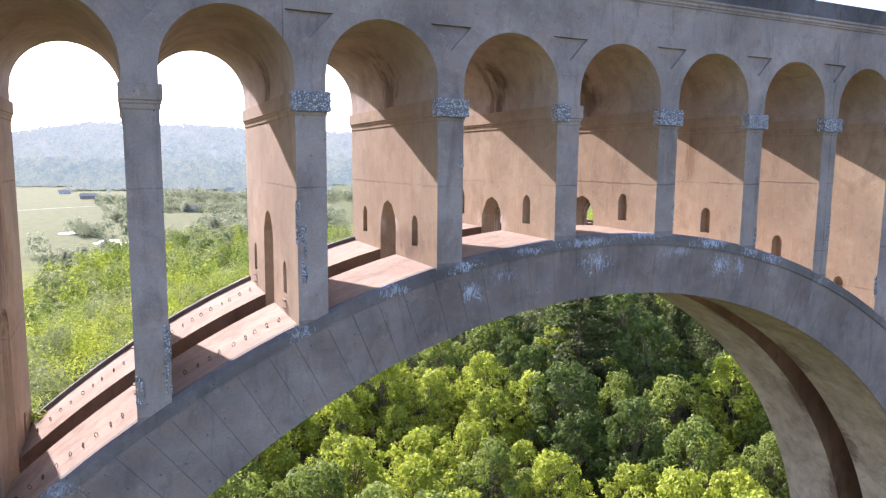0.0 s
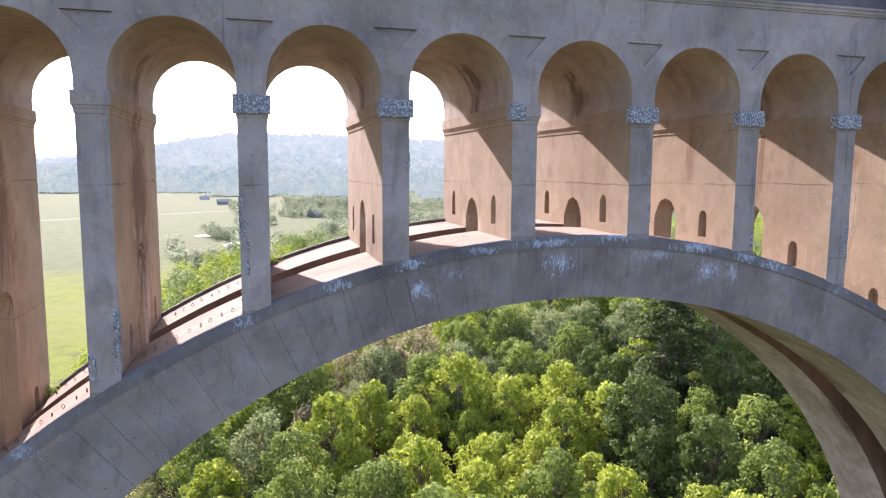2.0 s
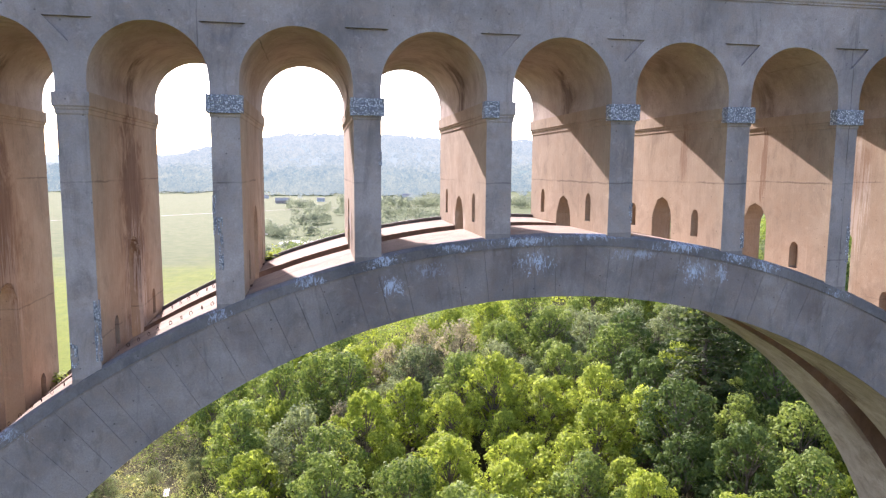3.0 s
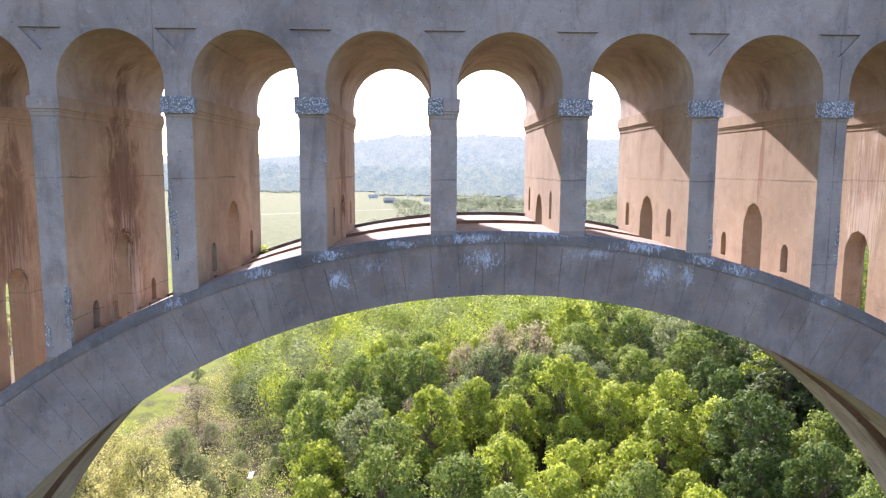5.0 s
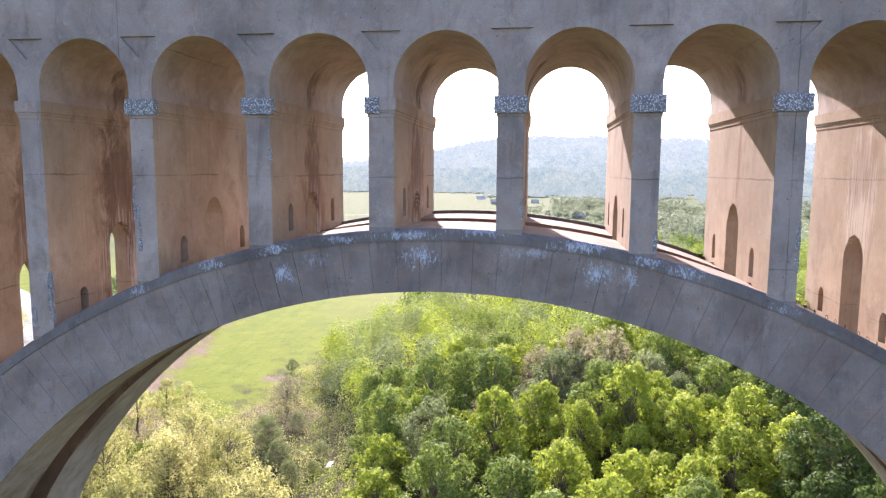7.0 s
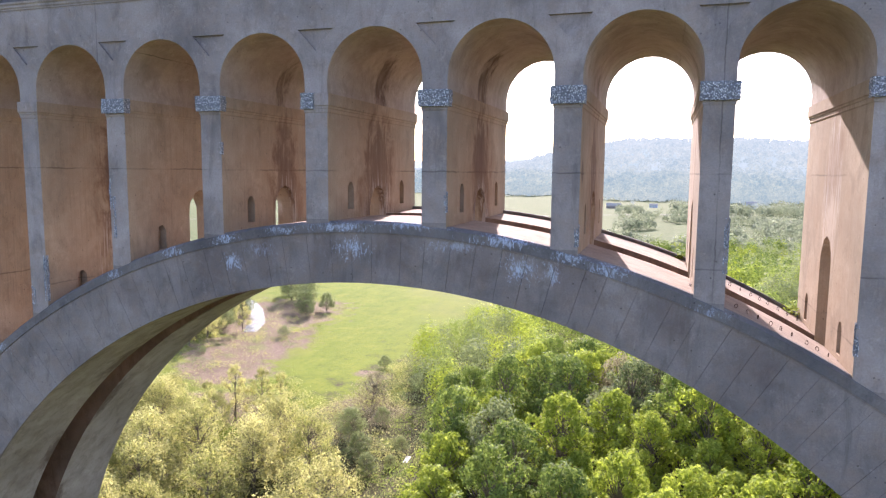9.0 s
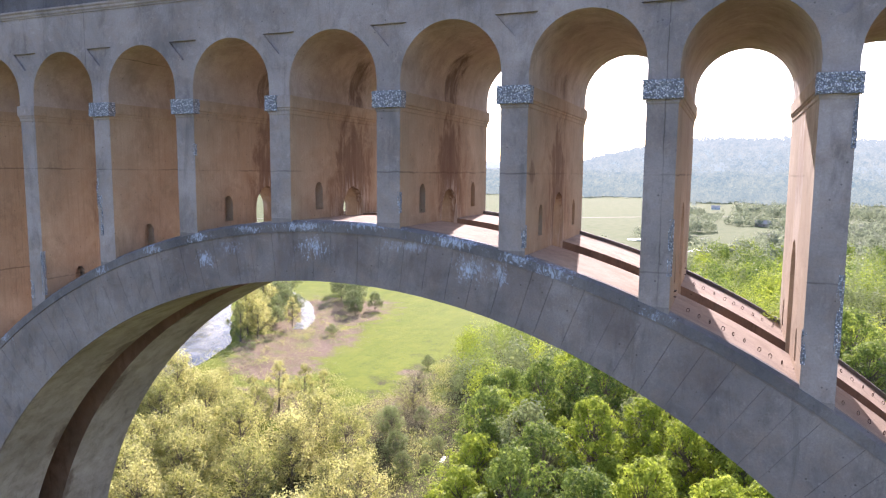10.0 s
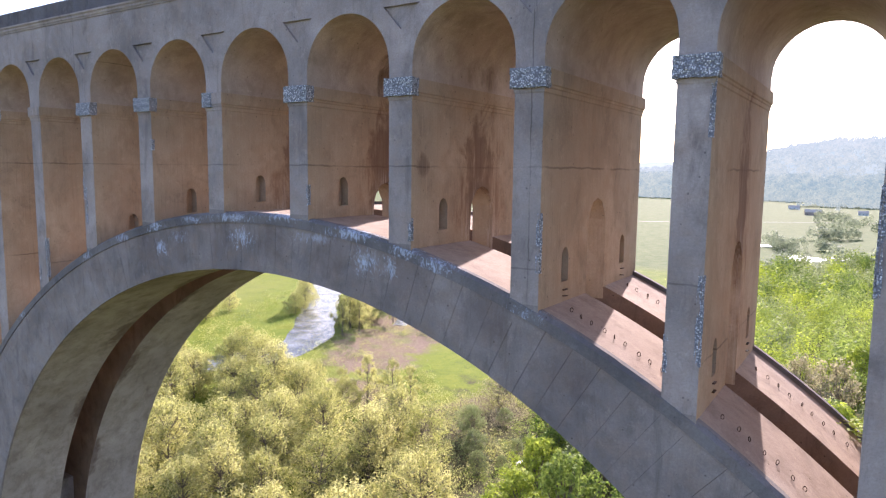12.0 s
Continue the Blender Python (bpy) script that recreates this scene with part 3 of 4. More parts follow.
GROUND = ground_material()
xs, ys = warped(-4600, 4600, 0, 170, 2.6), warped(-3600, 4900, 120, 190, 2.6)
verts = []
for y in ys:
    for x in xs:
        z = ground_z(x, y)
        if abs(x) < 500 and -500 < y < 500:
            if x < -60:
                z = z + (ground_z(x, y, True) - z) * (1 - smoothstep(18, 45, near_creek(x, y)))
            else:
                z -= 1.0 * (1 - smoothstep(-1.0, 2.0, near_creek(x, y)))
        verts.append((x, y, z))
nx = len(xs)
quads = [(r * nx + c, r * nx + c + 1, (r + 1) * nx + c + 1, (r + 1) * nx + c) for r in range(len(ys) - 1) for c in range(nx - 1)]
me = bpy.data.meshes.new("ground")
me.from_pydata(verts, [], quads)
me.materials.append(GROUND)
for f in me.polygons:
    f.use_smooth = True
tagged(new("ground", me), "green valley meadow with brown floodplain and wooded slope", "ground", kind="structure")

# water
m = Tree("creek_water")
wave = m.math("ADD", m.noise(m.position(), 0.9, 4, 0.6), m.math("MULTIPLY", m.noise(m.position((1, 1, 1), (3, 5, 1)), 0.16, 4, 0.65), 2.5))
m.bump(wave, 0.55, 0.5)
WATER = m.finish(m.mix(m.ramp(wave, 1.5, 2.1), (0.05, 0.055, 0.045), (0.16, 0.17, 0.17)), 0.22, 0.6)
m = Tree("white_water")
foam = m.noise(m.position(), 1.6, 5, 0.7)
m.bump(foam, 0.8, 0.3)
FOAM = m.finish(m.mix(m.ramp(foam, 0.4, 0.6), (0.16, 0.17, 0.17), (0.8, 0.82, 0.84)), 0.4, 0.5)
bm = bmesh.new()
for pts, half in creek_path():
    if half < 1:
        half = 0.55
    line = []
    for (ax, ay), (bx, by) in zip(pts, pts[1:]):
        for k in range(14):
            line.append((ax + (bx - ax) * k / 14, ay + (by - ay) * k / 14))
    for _ in range(30):
        line = [line[0]] + [((a[0] + 2 * b[0] + c[0]) / 4, (a[1] + 2 * b[1] + c[1]) / 4) for a, b, c in zip(line, line[1:], line[2:])] + [line[-1]]
    if half < 1:
        line = [q for q in line if 102.5 < q[1] < 107.5]
    prev = None
    for k, (x, y) in enumerate(line):
        x2, y2 = line[min(k + 1, len(line) - 1)]
        x1, y1 = line[max(k - 1, 0)]
        d = Vector((x2 - x1, y2 - y1)).normalized()
        w = (1.3 if half < 1 and math.hypot(x + 15.5, y - 105) < 2 else 1.0) * half * (1.15 + 0.35 * noise.noise(Vector((x * 0.05, y * 0.05, 9))))
        z = -64.93 if half > 1 else ground_z(x, y) - 0.05
        pair = [bm.verts.new((x - d.y * w, y + d.x * w, z + half * 0.001)), bm.verts.new((x + d.y * w, y - d.x * w, z + half * 0.001))]
        if prev:
            f = bm.faces.new((prev[0], prev[1], pair[1], pair[0]))
            if half < 1 and math.hypot(x + 15.5, y - 105) < 2.2:
                f.material_index = 1
        prev = pair
tidy(bm)
me = bpy.data.meshes.new("water")
bm.to_mesh(me)
bm.free()
me.materials.append(WATER)
me.materials.append(FOAM)
tagged(new("water", me), "shallow creek glittering in the low sun", "creek", kind="structure")


# ---- trees ----
def leaf_cards(points, normals, size, rnd, droop=0.0, single=False):
    """Small bent leaf sprays, one card a point."""
    verts, faces = [], []
    for p, n in zip(points, normals):
        n = (n + Vector((rnd.uniform(-1, 1), rnd.uniform(-1, 1), rnd.uniform(-1, 1))) * 0.5).normalized()
        a = n.orthogonal().normalized()
        a.rotate(Matrix.Rotation(rnd.uniform(0, 6.28), 3, n))
        b = n.cross(a)
        s = size * rnd.uniform(0.6, 1.35)
        w = s * rnd.uniform(0.45, 0.8)
        k = len(verts)
        mid = n * s * 0.22
        if single:
            verts += [p - a * s, p + b * w * 1.3 + mid * rnd.uniform(-1, 1), p + a * s * rnd.uniform(0.4, 1.0) - b * w * 0.4 + Vector((0, 0, -droop * s))]
            faces.append((k, k + 1, k + 2))
        else:
            verts += [p - a * s, p + b * w + mid * rnd.uniform(-1, 1), p + a * s + Vector((0, 0, -droop * s)), p - b * w + mid * rnd.uniform(-1, 1)]
            faces.append((k, k + 1, k + 2, k + 3))
    return verts, faces


def limb(bm, a, b, ra, rb, sides=6):
    d = (b - a).normalized()
    u = d.orthogonal().normalized()
    v = d.cross(u)
    lo, hi = [], []
    for k in range(sides):
        w = u * math.cos(6.2832 * k / sides) + v * math.sin(6.2832 * k / sides)
        lo.append(bm.verts.new(a + w * ra))
        hi.append(bm.verts.new(b + w * rb))
    for k in range(sides):
        bm.faces.new((lo[k], lo[(k + 1) % sides], hi[(k + 1) % sides], hi[k]))


def build_tree(seed, height, spread, leaf, n_leaves, size, label, open_crown=0.0, slim=False, name="tree"):
    """A broadleaf tree: tapered trunk, limbs that carry lobes, and a crown of leaf sprays on the lobes."""
    rnd = random.Random(seed)
    thing = new(name)
    tagged(thing, label, "tree")
    bm = bmesh.new()
    base = height * (0.12 if slim else 0.02 if open_crown == 0.6 else 0.2)
    lean = Vector((rnd.uniform(-0.05, 0.05), rnd.uniform(-0.05, 0.05), 1))
    last = Vector((0, 0, -0.5))
    r = height * 0.018
    stem = [last]
    for k in range(1, 6):
        nxt = Vector((lean.x * height * k / 6 + rnd.uniform(-0.2, 0.2), lean.y * height * k / 6 + rnd.uniform(-0.2, 0.2), height * 0.85 * k / 5))
        limb(bm, last, nxt, r * (1.15 - 0.2 * (k - 1)), r * (1.15 - 0.2 * k))
        last = nxt
        stem.append(nxt)
    lobes = []
    count = 64 if not slim else 22
    for k in range(count):
        u = (k + rnd.random()) / count
        z = base + (height - base) * (0.12 + 0.83 * u)
        girth = spread * math.sin(math.pi * (0.22 + 0.70 * u)) ** 0.8
        ang = k * 2.399 + rnd.uniform(-0.5, 0.5)
        out = girth * rnd.uniform(0.45, 0.98) * (1 + 0.32 * noise.noise(Vector((math.cos(ang) * 1.3, math.sin(ang) * 1.3, seed + z * 0.16))))
        c = Vector((math.cos(ang) * out, math.sin(ang) * out, z)) + lean * 0
        rad = spread * rnd.uniform(0.13, 0.26) * (1.0 - 0.2 * u)
        lobes.append((c, rad))
        root = stem[min(5, 1 + int(u * 4))]
        limb(bm, root - Vector((0, 0, height * 0.06)), c, r * (0.22 if open_crown else 0.34), r * 0.07, 4)
        for _ in range(6 if open_crown else 1):
            tip = c + Vector((rnd.uniform(-1, 1), rnd.uniform(-1, 1), rnd.uniform(-0.2, 1))) * rad
            limb(bm, c.lerp(root, 0.3), tip, r * 0.09, r * 0.03, 3)
    lobes.append((Vector((lean.x * height, lean.y * height, height * 0.93)), spread * 0.30))
    tidy(bm)
    part("trunk", bm, BARK, thing)
    pts, nrm = [], []
    weight = [rad**2 for _, rad in lobes]
    for _ in range(n_leaves):
        c, rad = rnd.choices(lobes, weight)[0]
        d = Vector((rnd.gauss(0, 1), rnd.gauss(0, 1), rnd.gauss(0.6, 0.9) if name == "tree" else rnd.gauss(0.2, 1))).normalized()
        lump = 1 + 0.35 * noise.noise(c + d * 2.2)
        depth = rnd.uniform(0.72, 1.15) if not open_crown else rnd.uniform(0.4, 1.5)
        p = c + Vector((d.x, d.y, d.z * 1.05)) * rad * depth * lump
        pts.append(p)
        nrm.append(d)
    verts, faces = leaf_cards(pts, nrm, size, rnd, 0.2, True)
    me = bpy.data.meshes.new("crown")
    me.from_pydata(verts, [], faces)
    me.materials.append(leaf)
    crown = new("crown", me)
    crown.parent = thing
    return thing


def build_conifer(seed, height, label):
    rnd = random.Random(seed)
    thing = new("conifer")
    tagged(thing, label, "tree")
    bm = bmesh.new()
    limb(bm, Vector((0, 0, -0.5)), Vector((0, 0, height)), height * 0.018, 0.03, 7)
    pts, nrm = [], []
    z = height * 0.12
    while z < height * 0.985:
        reach = ((height - z) * 0.34 + 0.5) * (1.0 if z > height * 0.3 else 0.55 + 1.5 * z / height)
        for k in range(7):
            ang = rnd.uniform(0, 6.283)
            far = reach * rnd.uniform(0.75, 1.1)
            tip = Vector((math.cos(ang) * far, math.sin(ang) * far, z + far * rnd.uniform(-0.22, 0.12)))
            limb(bm, Vector((0, 0, z)), tip, 0.05, 0.015, 4)
            for j in range(int(12 + far * 9)):
                u = rnd.uniform(0.2, 1.03)
                p = Vector((0, 0, z)).lerp(tip, u) + Vector((rnd.gauss(0, 0.40), rnd.gauss(0, 0.40), rnd.gauss(0.05, 0.16)))
                pts.append(p)
                nrm.append(Vector((rnd.gauss(0, 0.3), rnd.gauss(0, 0.3), 1)))
        z += height * 0.032
    tidy(bm)
    part("trunk", bm, BARK, thing)
    verts, faces = leaf_cards(pts, nrm, 0.34, rnd, 0.5, True)
    me = bpy.data.meshes.new("crown")
    me.from_pydata(verts, [], faces)
    me.materials.append(NEEDLE)
    crown = new("crown", me)
    crown.parent = thing
    return thing


def copy_tree(proto, x, y, scale, turn, group, tall=1.0):
    proto.scale = (scale, scale, scale * tall)
    ob = copy_thing(proto, pose(x, y, ground_z(x, y) - 0.3, 0, 0, turn))
    ob["group"] = group
    return ob


SLOPE, BOTTOM = "trees on the wooded slope", "trees on the valley floor"
T_GREEN = [build_tree(11 + k, 17, 5.6, LEAF_GREEN, 5600, 0.29, "leafy deciduous tree in fresh green on the wooded slope") for k in range(3)]
T_GREY = [build_tree(31 + k, 16, 5.3, LEAF_GREY, 5200, 0.26, "grey-green deciduous tree with thin spring leaves on the slope", 0.5) for k in range(2)]
T_TAN = [build_tree(36, 16, 5.2, LEAF_TAN, 4600, 0.24, "tan-coloured tree just coming into leaf on the slope", 0.5)]
T_LIME = [build_tree(41 + k, 15, 5.2, LEAF_LIME, 5600, 0.285, "bright yellow-green deciduous tree in sunlight on the slope") for k in range(2)]
T_PALE = [build_tree(51 + k, 12.5, 5.6, LEAF_PALE, 6400, 0.205, "pale yellow tree in first leaf with twigs showing", 0.6, name="pale_tree") for k in range(3)]
T_SLIM = [build_tree(61, 14, 4.0, LEAF_PALE, 3400, 0.20, "slim pale green tree with an open crown by the creek", 1.0, True, "slender_tree")]
T_SHRUB = [build_tree(75 + k, 9, 4.6, LEAF_GREY, 3600, 0.22, "grey-green shrub on the floodplain beside the creek", 0.5, name="shrub") for k in range(2)]
T_BARE = [build_tree(71, 9, 4.6, LEAF_TAN, 1500, 0.15, "nearly bare spreading tree on the brown floodplain", 1.0, name="bare_tree")]
T_DARK = [build_tree(91 + k, 16, 5.4, LEAF_DARK, 5600, 0.285, "dark green deciduous tree on the slope near the conifers") for k in range(2)]
CONIFER = build_conifer(81, 24, "tall dark conifer standing among the broadleaf trees")
PROTOS = T_GREEN + T_DARK + T_TAN + T_GREY + T_LIME + T_PALE + T_SLIM + T_BARE + T_SHRUB + [CONIFER]


def forest_edge(y):
    """The x at which the woods of the slope begin."""
    line = ((0, 6), (60, 4), (78, 1), (95, -3), (120, -11), (140, -28), (160, -36), (200, -36), (230, -30), (320, -34), (420, -10), (520, 30))
    for (ya, xa), (yb, xb) in zip(line, line[1:]):
        if y <= yb:
            return xa + (xb - xa) * (y - ya) / (yb - ya)
    return 40.0


CONIFERS = ((71.5, 68, 1.4), (83, 58, 0.9), (67, 60, 0.6), (80, 76, 1.0), (94, 60, 0.9), (104, 56, 0.8), (100, 67, 0.9), (113, 80, 0.9), (97, 80, 0.8), (116, 61, 0.8))
rnd = random.Random(5)
spots = []
tries = 0
while len(spots) < 225 and tries < 60000:
    tries += 1
    x, y = rnd.uniform(-34, 170), rnd.uniform(15, 128)
    if x < forest_edge(y) + 3 * noise.noise(Vector((x * 0.03, y * 0.05, 1))) or near_creek(x, y) < 5 or x > 62 + y * 1.0:
        continue
    if any((x - a) ** 2 + (y - b) ** 2 < 7.0**2 for a, b in spots) or any((x - a) ** 2 + (y - b) ** 2 < 5.5**2 for a, b, _ in CONIFERS) or math.hypot(x - 79, y - 43) < 7:
        continue
    spots.append((x, y))
for x, y in spots:
    tone = 1.2 * noise.noise(Vector((x * 0.035, y * 0.035, 7))) + rnd.uniform(-0.42, 0.42)
    if (x > 72 and y < 78) or (x > 46 and y < 64):
        tone = abs(tone)
    kind = T_LIME if tone > 0.14 else T_GREY if tone < -0.36 else T_GREEN
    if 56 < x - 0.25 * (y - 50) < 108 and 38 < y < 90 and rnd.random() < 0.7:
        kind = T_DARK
    if kind is T_GREY and rnd.random() < (0.3 if x < 45 else 0.08):
        kind = T_TAN
    copy_tree(rnd.choice(kind), x, y, rnd.uniform(0.72, 1.15), rnd.uniform(0, 360), SLOPE, rnd.uniform(0.9, 1.12))
copy_tree(T_LIME[0], 79, 43, 1.15, 40, SLOPE)
for x, y, s in CONIFERS:
    copy_tree(CONIFER, x, y, s, x * 7, "dark conifers on the slope")

pale = []
tries = 0
while len(pale) < 150 and tries < 40000:
    tries += 1
    x, y = rnd.uniform(-205, -8), rnd.uniform(24, 175)
    if near_creek(x, y) < 4.5:
        continue
    right = y < 100 + 12 * smoothstep(-50, -70, x) and x < forest_edge(y) - 15 - 0.1 * max(0, y - 60) and x > -138 and not (y > 94 and x > -42)
    left = x < -150 - 0.35 * (y - 60) and y > 50
    if not (right or left) or any((x - a) ** 2 + (y - b) ** 2 < 5.0**2 for a, b in pale):
        continue
    pale.append((x, y))
pale += [(-140, 202), (-133, 190), (-146, 213), (-126, 184), (-137, 196), (-150, 224), (-168, 196), (-176, 206), (-164, 186)]
for x, y in pale:
    copy_tree(rnd.choice(T_PALE), x, y, rnd.uniform(0.8, 1.25), rnd.uniform(0, 360), BOTTOM, rnd.uniform(0.9, 1.1))
for x, y, s in ((-60, 118, 0.95), (-65, 114, 1.05), (-57, 122, 0.8), (-70, 110, 0.8), (-126, 176, 1.35), (-130, 184, 1.2), (-123, 170, 1.1), (-135, 192, 1.25), (-128, 180, 1.4), (-120, 176, 1.0), (-142, 208, 1.2), (-150, 218, 1.1), (-119, 196, 0.9), (-86, 104, 0.8), (-92, 100, 0.9)):
    copy_tree(T_SLIM[0], x, y, s, x * 13, "slim trees by the creek")
for x, y, s in ((-36, 132, 1.15), (-41, 146, 0.7), (-156, 222, 0.9)):
    copy_tree(T_BARE[0], x, y, s, x * 5, "bare trees on the floodplain")
for x, y, s in ((-99, 193, 0.5), (-127, 196, 0.9), (-133, 204, 1.1), (-138, 218, 1.2), (-108, 226, 0.8), (-112, 232, 1.1), (-120, 246, 1.4), (-106, 240, 0.9), (-133, 256, 1.5), (-113, 164, 0.3), (-135, 222, 0.9), (-146, 228, 1.2), (-140, 214, 0.9), (-33, 113, 0.83), (-27, 104, 0.66), (-38, 122, 0.45), (-30, 124, 0.5), (-48, 168, 0.45), (-22, 97, 0.55), (-18.5, 101, 0.35), (-11.5, 108.5, 0.45), (-19.5, 110, 0.4), (-11, 103, 0.35), (-30, 150, 0.61), (-160, 240, 1.05), (-130, 266, 1.2), (-142, 270, 1.2), (-152, 232, 1.3), (-200, 286, 1.05), (-162, 252, 1.5), (-185, 270, 1.2), (-215, 300, 1.35), (-232, 310, 1.35)):
    copy_tree(rnd.choice(T_SHRUB), x, y, s, x * 3, "shrubs and small trees by the creek")
for proto in PROTOS:
    for child in list(proto.children):
        bpy.data.objects.remove(child)
    bpy.data.objects.remove(proto)


# ---- far woods ----
def woods(name, places, leaf, n, size, label):
    """Many small crowns too far off to count, in one mesh."""
    rnd = random.Random(len(places) + n)
    verts, faces = [], []
    for x, y, h, r in places:
        z = ground_z(x, y)
        pts, nrm = [], []
        for _ in range(n):
            d = Vector((rnd.gauss(0, 1), rnd.gauss(0, 1), rnd.gauss(0.35, 0.8))).normalized()
            k = 1 + 0.45 * noise.noise(Vector((x, y, 0)) + d * 2)
            pts.append(Vector((x, y, z + h * 0.42)) + Vector((d.x * r, d.y * r, d.z * h * 0.58)) * k * rnd.uniform(0.65, 1.05))
            nrm.append(d)
        v, f = leaf_cards(pts, nrm, size * r / 4.0, rnd, single=True)
        k = len(verts)
        verts += v
        faces += [tuple(i + k for i in q) for q in f]
    me = bpy.data.meshes.new(name)
    me.from_pydata(verts, [], faces)
    me.materials.append(leaf)
    return tagged(new(name, me), label, "woods", kind="stuff")


near_woods, taken = {0: [], 1: [], 2: []}, set()
for _ in range(9000):
    x, y = rnd.uniform(-60, 330), rnd.uniform(20, 520)
    if y < 129 and x < 64 + y * 1.0:
        continue
    if x < forest_edge(y) + 6 * noise.noise(Vector((x * 0.03, y * 0.03, 1))) or x > 95 + y * 0.8:
        continue
    cell = (int(x // 7.5), int(y // 7.5))
    if cell in taken:
        continue
    taken.add(cell)
    tone = noise.noise(Vector((x * 0.03, y * 0.03, 7))) + rnd.uniform(-0.45, 0.45)
    which = 2 if tone > 0.2 else 1 if tone < -0.2 else 0
    near_woods[which].append((x, y, rnd.uniform(11, 18), rnd.uniform(3.8, 6.0)))
words = ("green broadleaf woods covering the valley slope", "grey-green woods in thin spring leaf", "yellow-green woods in fresh leaf")
for which, leaf in enumerate((LEAF_GREEN, LEAF_GREY, LEAF_LIME)):
    close = [p for p in near_woods[which] if p[1] < 230]
    distant = [p for p in near_woods[which] if p[1] >= 230]
    woods("slope_woods", close[:(170, 90, 90)[which]], leaf, 1300, 0.26, words[which])
    woods("valley_woods", distant[:(330, 170, 170)[which]], leaf, 380, 0.52, words[which])

# brush on the floodplain and along the creek
def dry(x, y):
    return any(math.hypot((x - a) / rx, (y - b) / ry) < 0.95 for a, b, rx, ry in ((-104, 180, 20, 32), (-93, 150, 16, 16), (-76, 120, 20, 12), (-38, 128, 12, 16), (-125, 225, 30, 40), (-40, 112, 16, 22)))


brush = {0: [], 1: [], 2: []}
for k in range(11000):
    x, y = (rnd.uniform(-205, 2), rnd.uniform(22, 250)) if k % 2 else (rnd.uniform(-75, 0), rnd.uniform(50, 172))
    d = near_creek(x, y)
    meadow = (-112 + 0.16 * (y - 240) < x < -47 and y > 150 + 0.1 * (x + 60)) or (-56 - 0.9 * (y - 133) < x < -46 and y > 133)
    if x > forest_edge(y) + 2 or d < 0.4 or (meadow and x > -88) or (y > 175 and not d < 26):
        continue
    tone = noise.noise(Vector((x * 0.05, y * 0.05, 2))) + rnd.uniform(-0.3, 0.3)
    brush[1 if tone > 0.12 else 2 if tone < -0.3 else 0].append((x, y, rnd.uniform(1.2, 5.0), rnd.uniform(1.0, 2.8)))
woods("brush", brush[0][:1900], LEAF_PALE, 60, 0.34, "pale yellow-green brush covering the floodplain")
green_brush = [p for p in brush[1] if not dry(p[0], p[1])]
dry_brush = [p for p in brush[1] if dry(p[0], p[1])]
woods("brush", green_brush[:900], LEAF_GREEN, 60, 0.34, "fresh green brush between the pale trees")
woods("brush", dry_brush[:300], LEAF_TAN, 50, 0.30, "tan leafless brush on the brown floodplain")
reeds = []
for k in range(9000):
    x, y = rnd.uniform(-145, -25), rnd.uniform(98, 260)
    if dry(x + rnd.gauss(0, 4), y + rnd.gauss(0, 4)) and near_creek(x, y) > 0.6:
        reeds.append((x, y, rnd.uniform(0.4, 1.5), rnd.uniform(0.5, 1.5)))
woods("dead_reeds", reeds[:2600], LEAF_TAN, 26, 0.36, "flattened tan dead reeds on the floodplain")
woods("brush", brush[2][:600], LEAF_GREY, 56, 0.36, "grey-green brush beside the creek")

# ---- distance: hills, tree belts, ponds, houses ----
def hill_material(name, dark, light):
    """Far wooded hills; the pale haze of the air between is painted as emission."""
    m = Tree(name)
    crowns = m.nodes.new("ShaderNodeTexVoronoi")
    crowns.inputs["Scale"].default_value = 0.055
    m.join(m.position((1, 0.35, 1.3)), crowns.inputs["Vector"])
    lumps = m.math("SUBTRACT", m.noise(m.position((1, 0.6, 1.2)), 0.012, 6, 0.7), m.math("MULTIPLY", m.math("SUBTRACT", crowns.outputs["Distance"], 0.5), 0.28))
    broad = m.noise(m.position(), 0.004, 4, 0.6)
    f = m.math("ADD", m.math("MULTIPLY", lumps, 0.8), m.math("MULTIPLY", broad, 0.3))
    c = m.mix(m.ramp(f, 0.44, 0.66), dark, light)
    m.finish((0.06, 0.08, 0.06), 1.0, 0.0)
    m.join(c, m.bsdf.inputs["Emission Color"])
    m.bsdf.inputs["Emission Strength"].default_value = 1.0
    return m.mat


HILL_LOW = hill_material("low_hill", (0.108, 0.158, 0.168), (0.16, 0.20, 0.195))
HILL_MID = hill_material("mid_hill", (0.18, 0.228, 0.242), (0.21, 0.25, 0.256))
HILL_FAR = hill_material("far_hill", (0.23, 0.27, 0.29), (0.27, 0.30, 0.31))


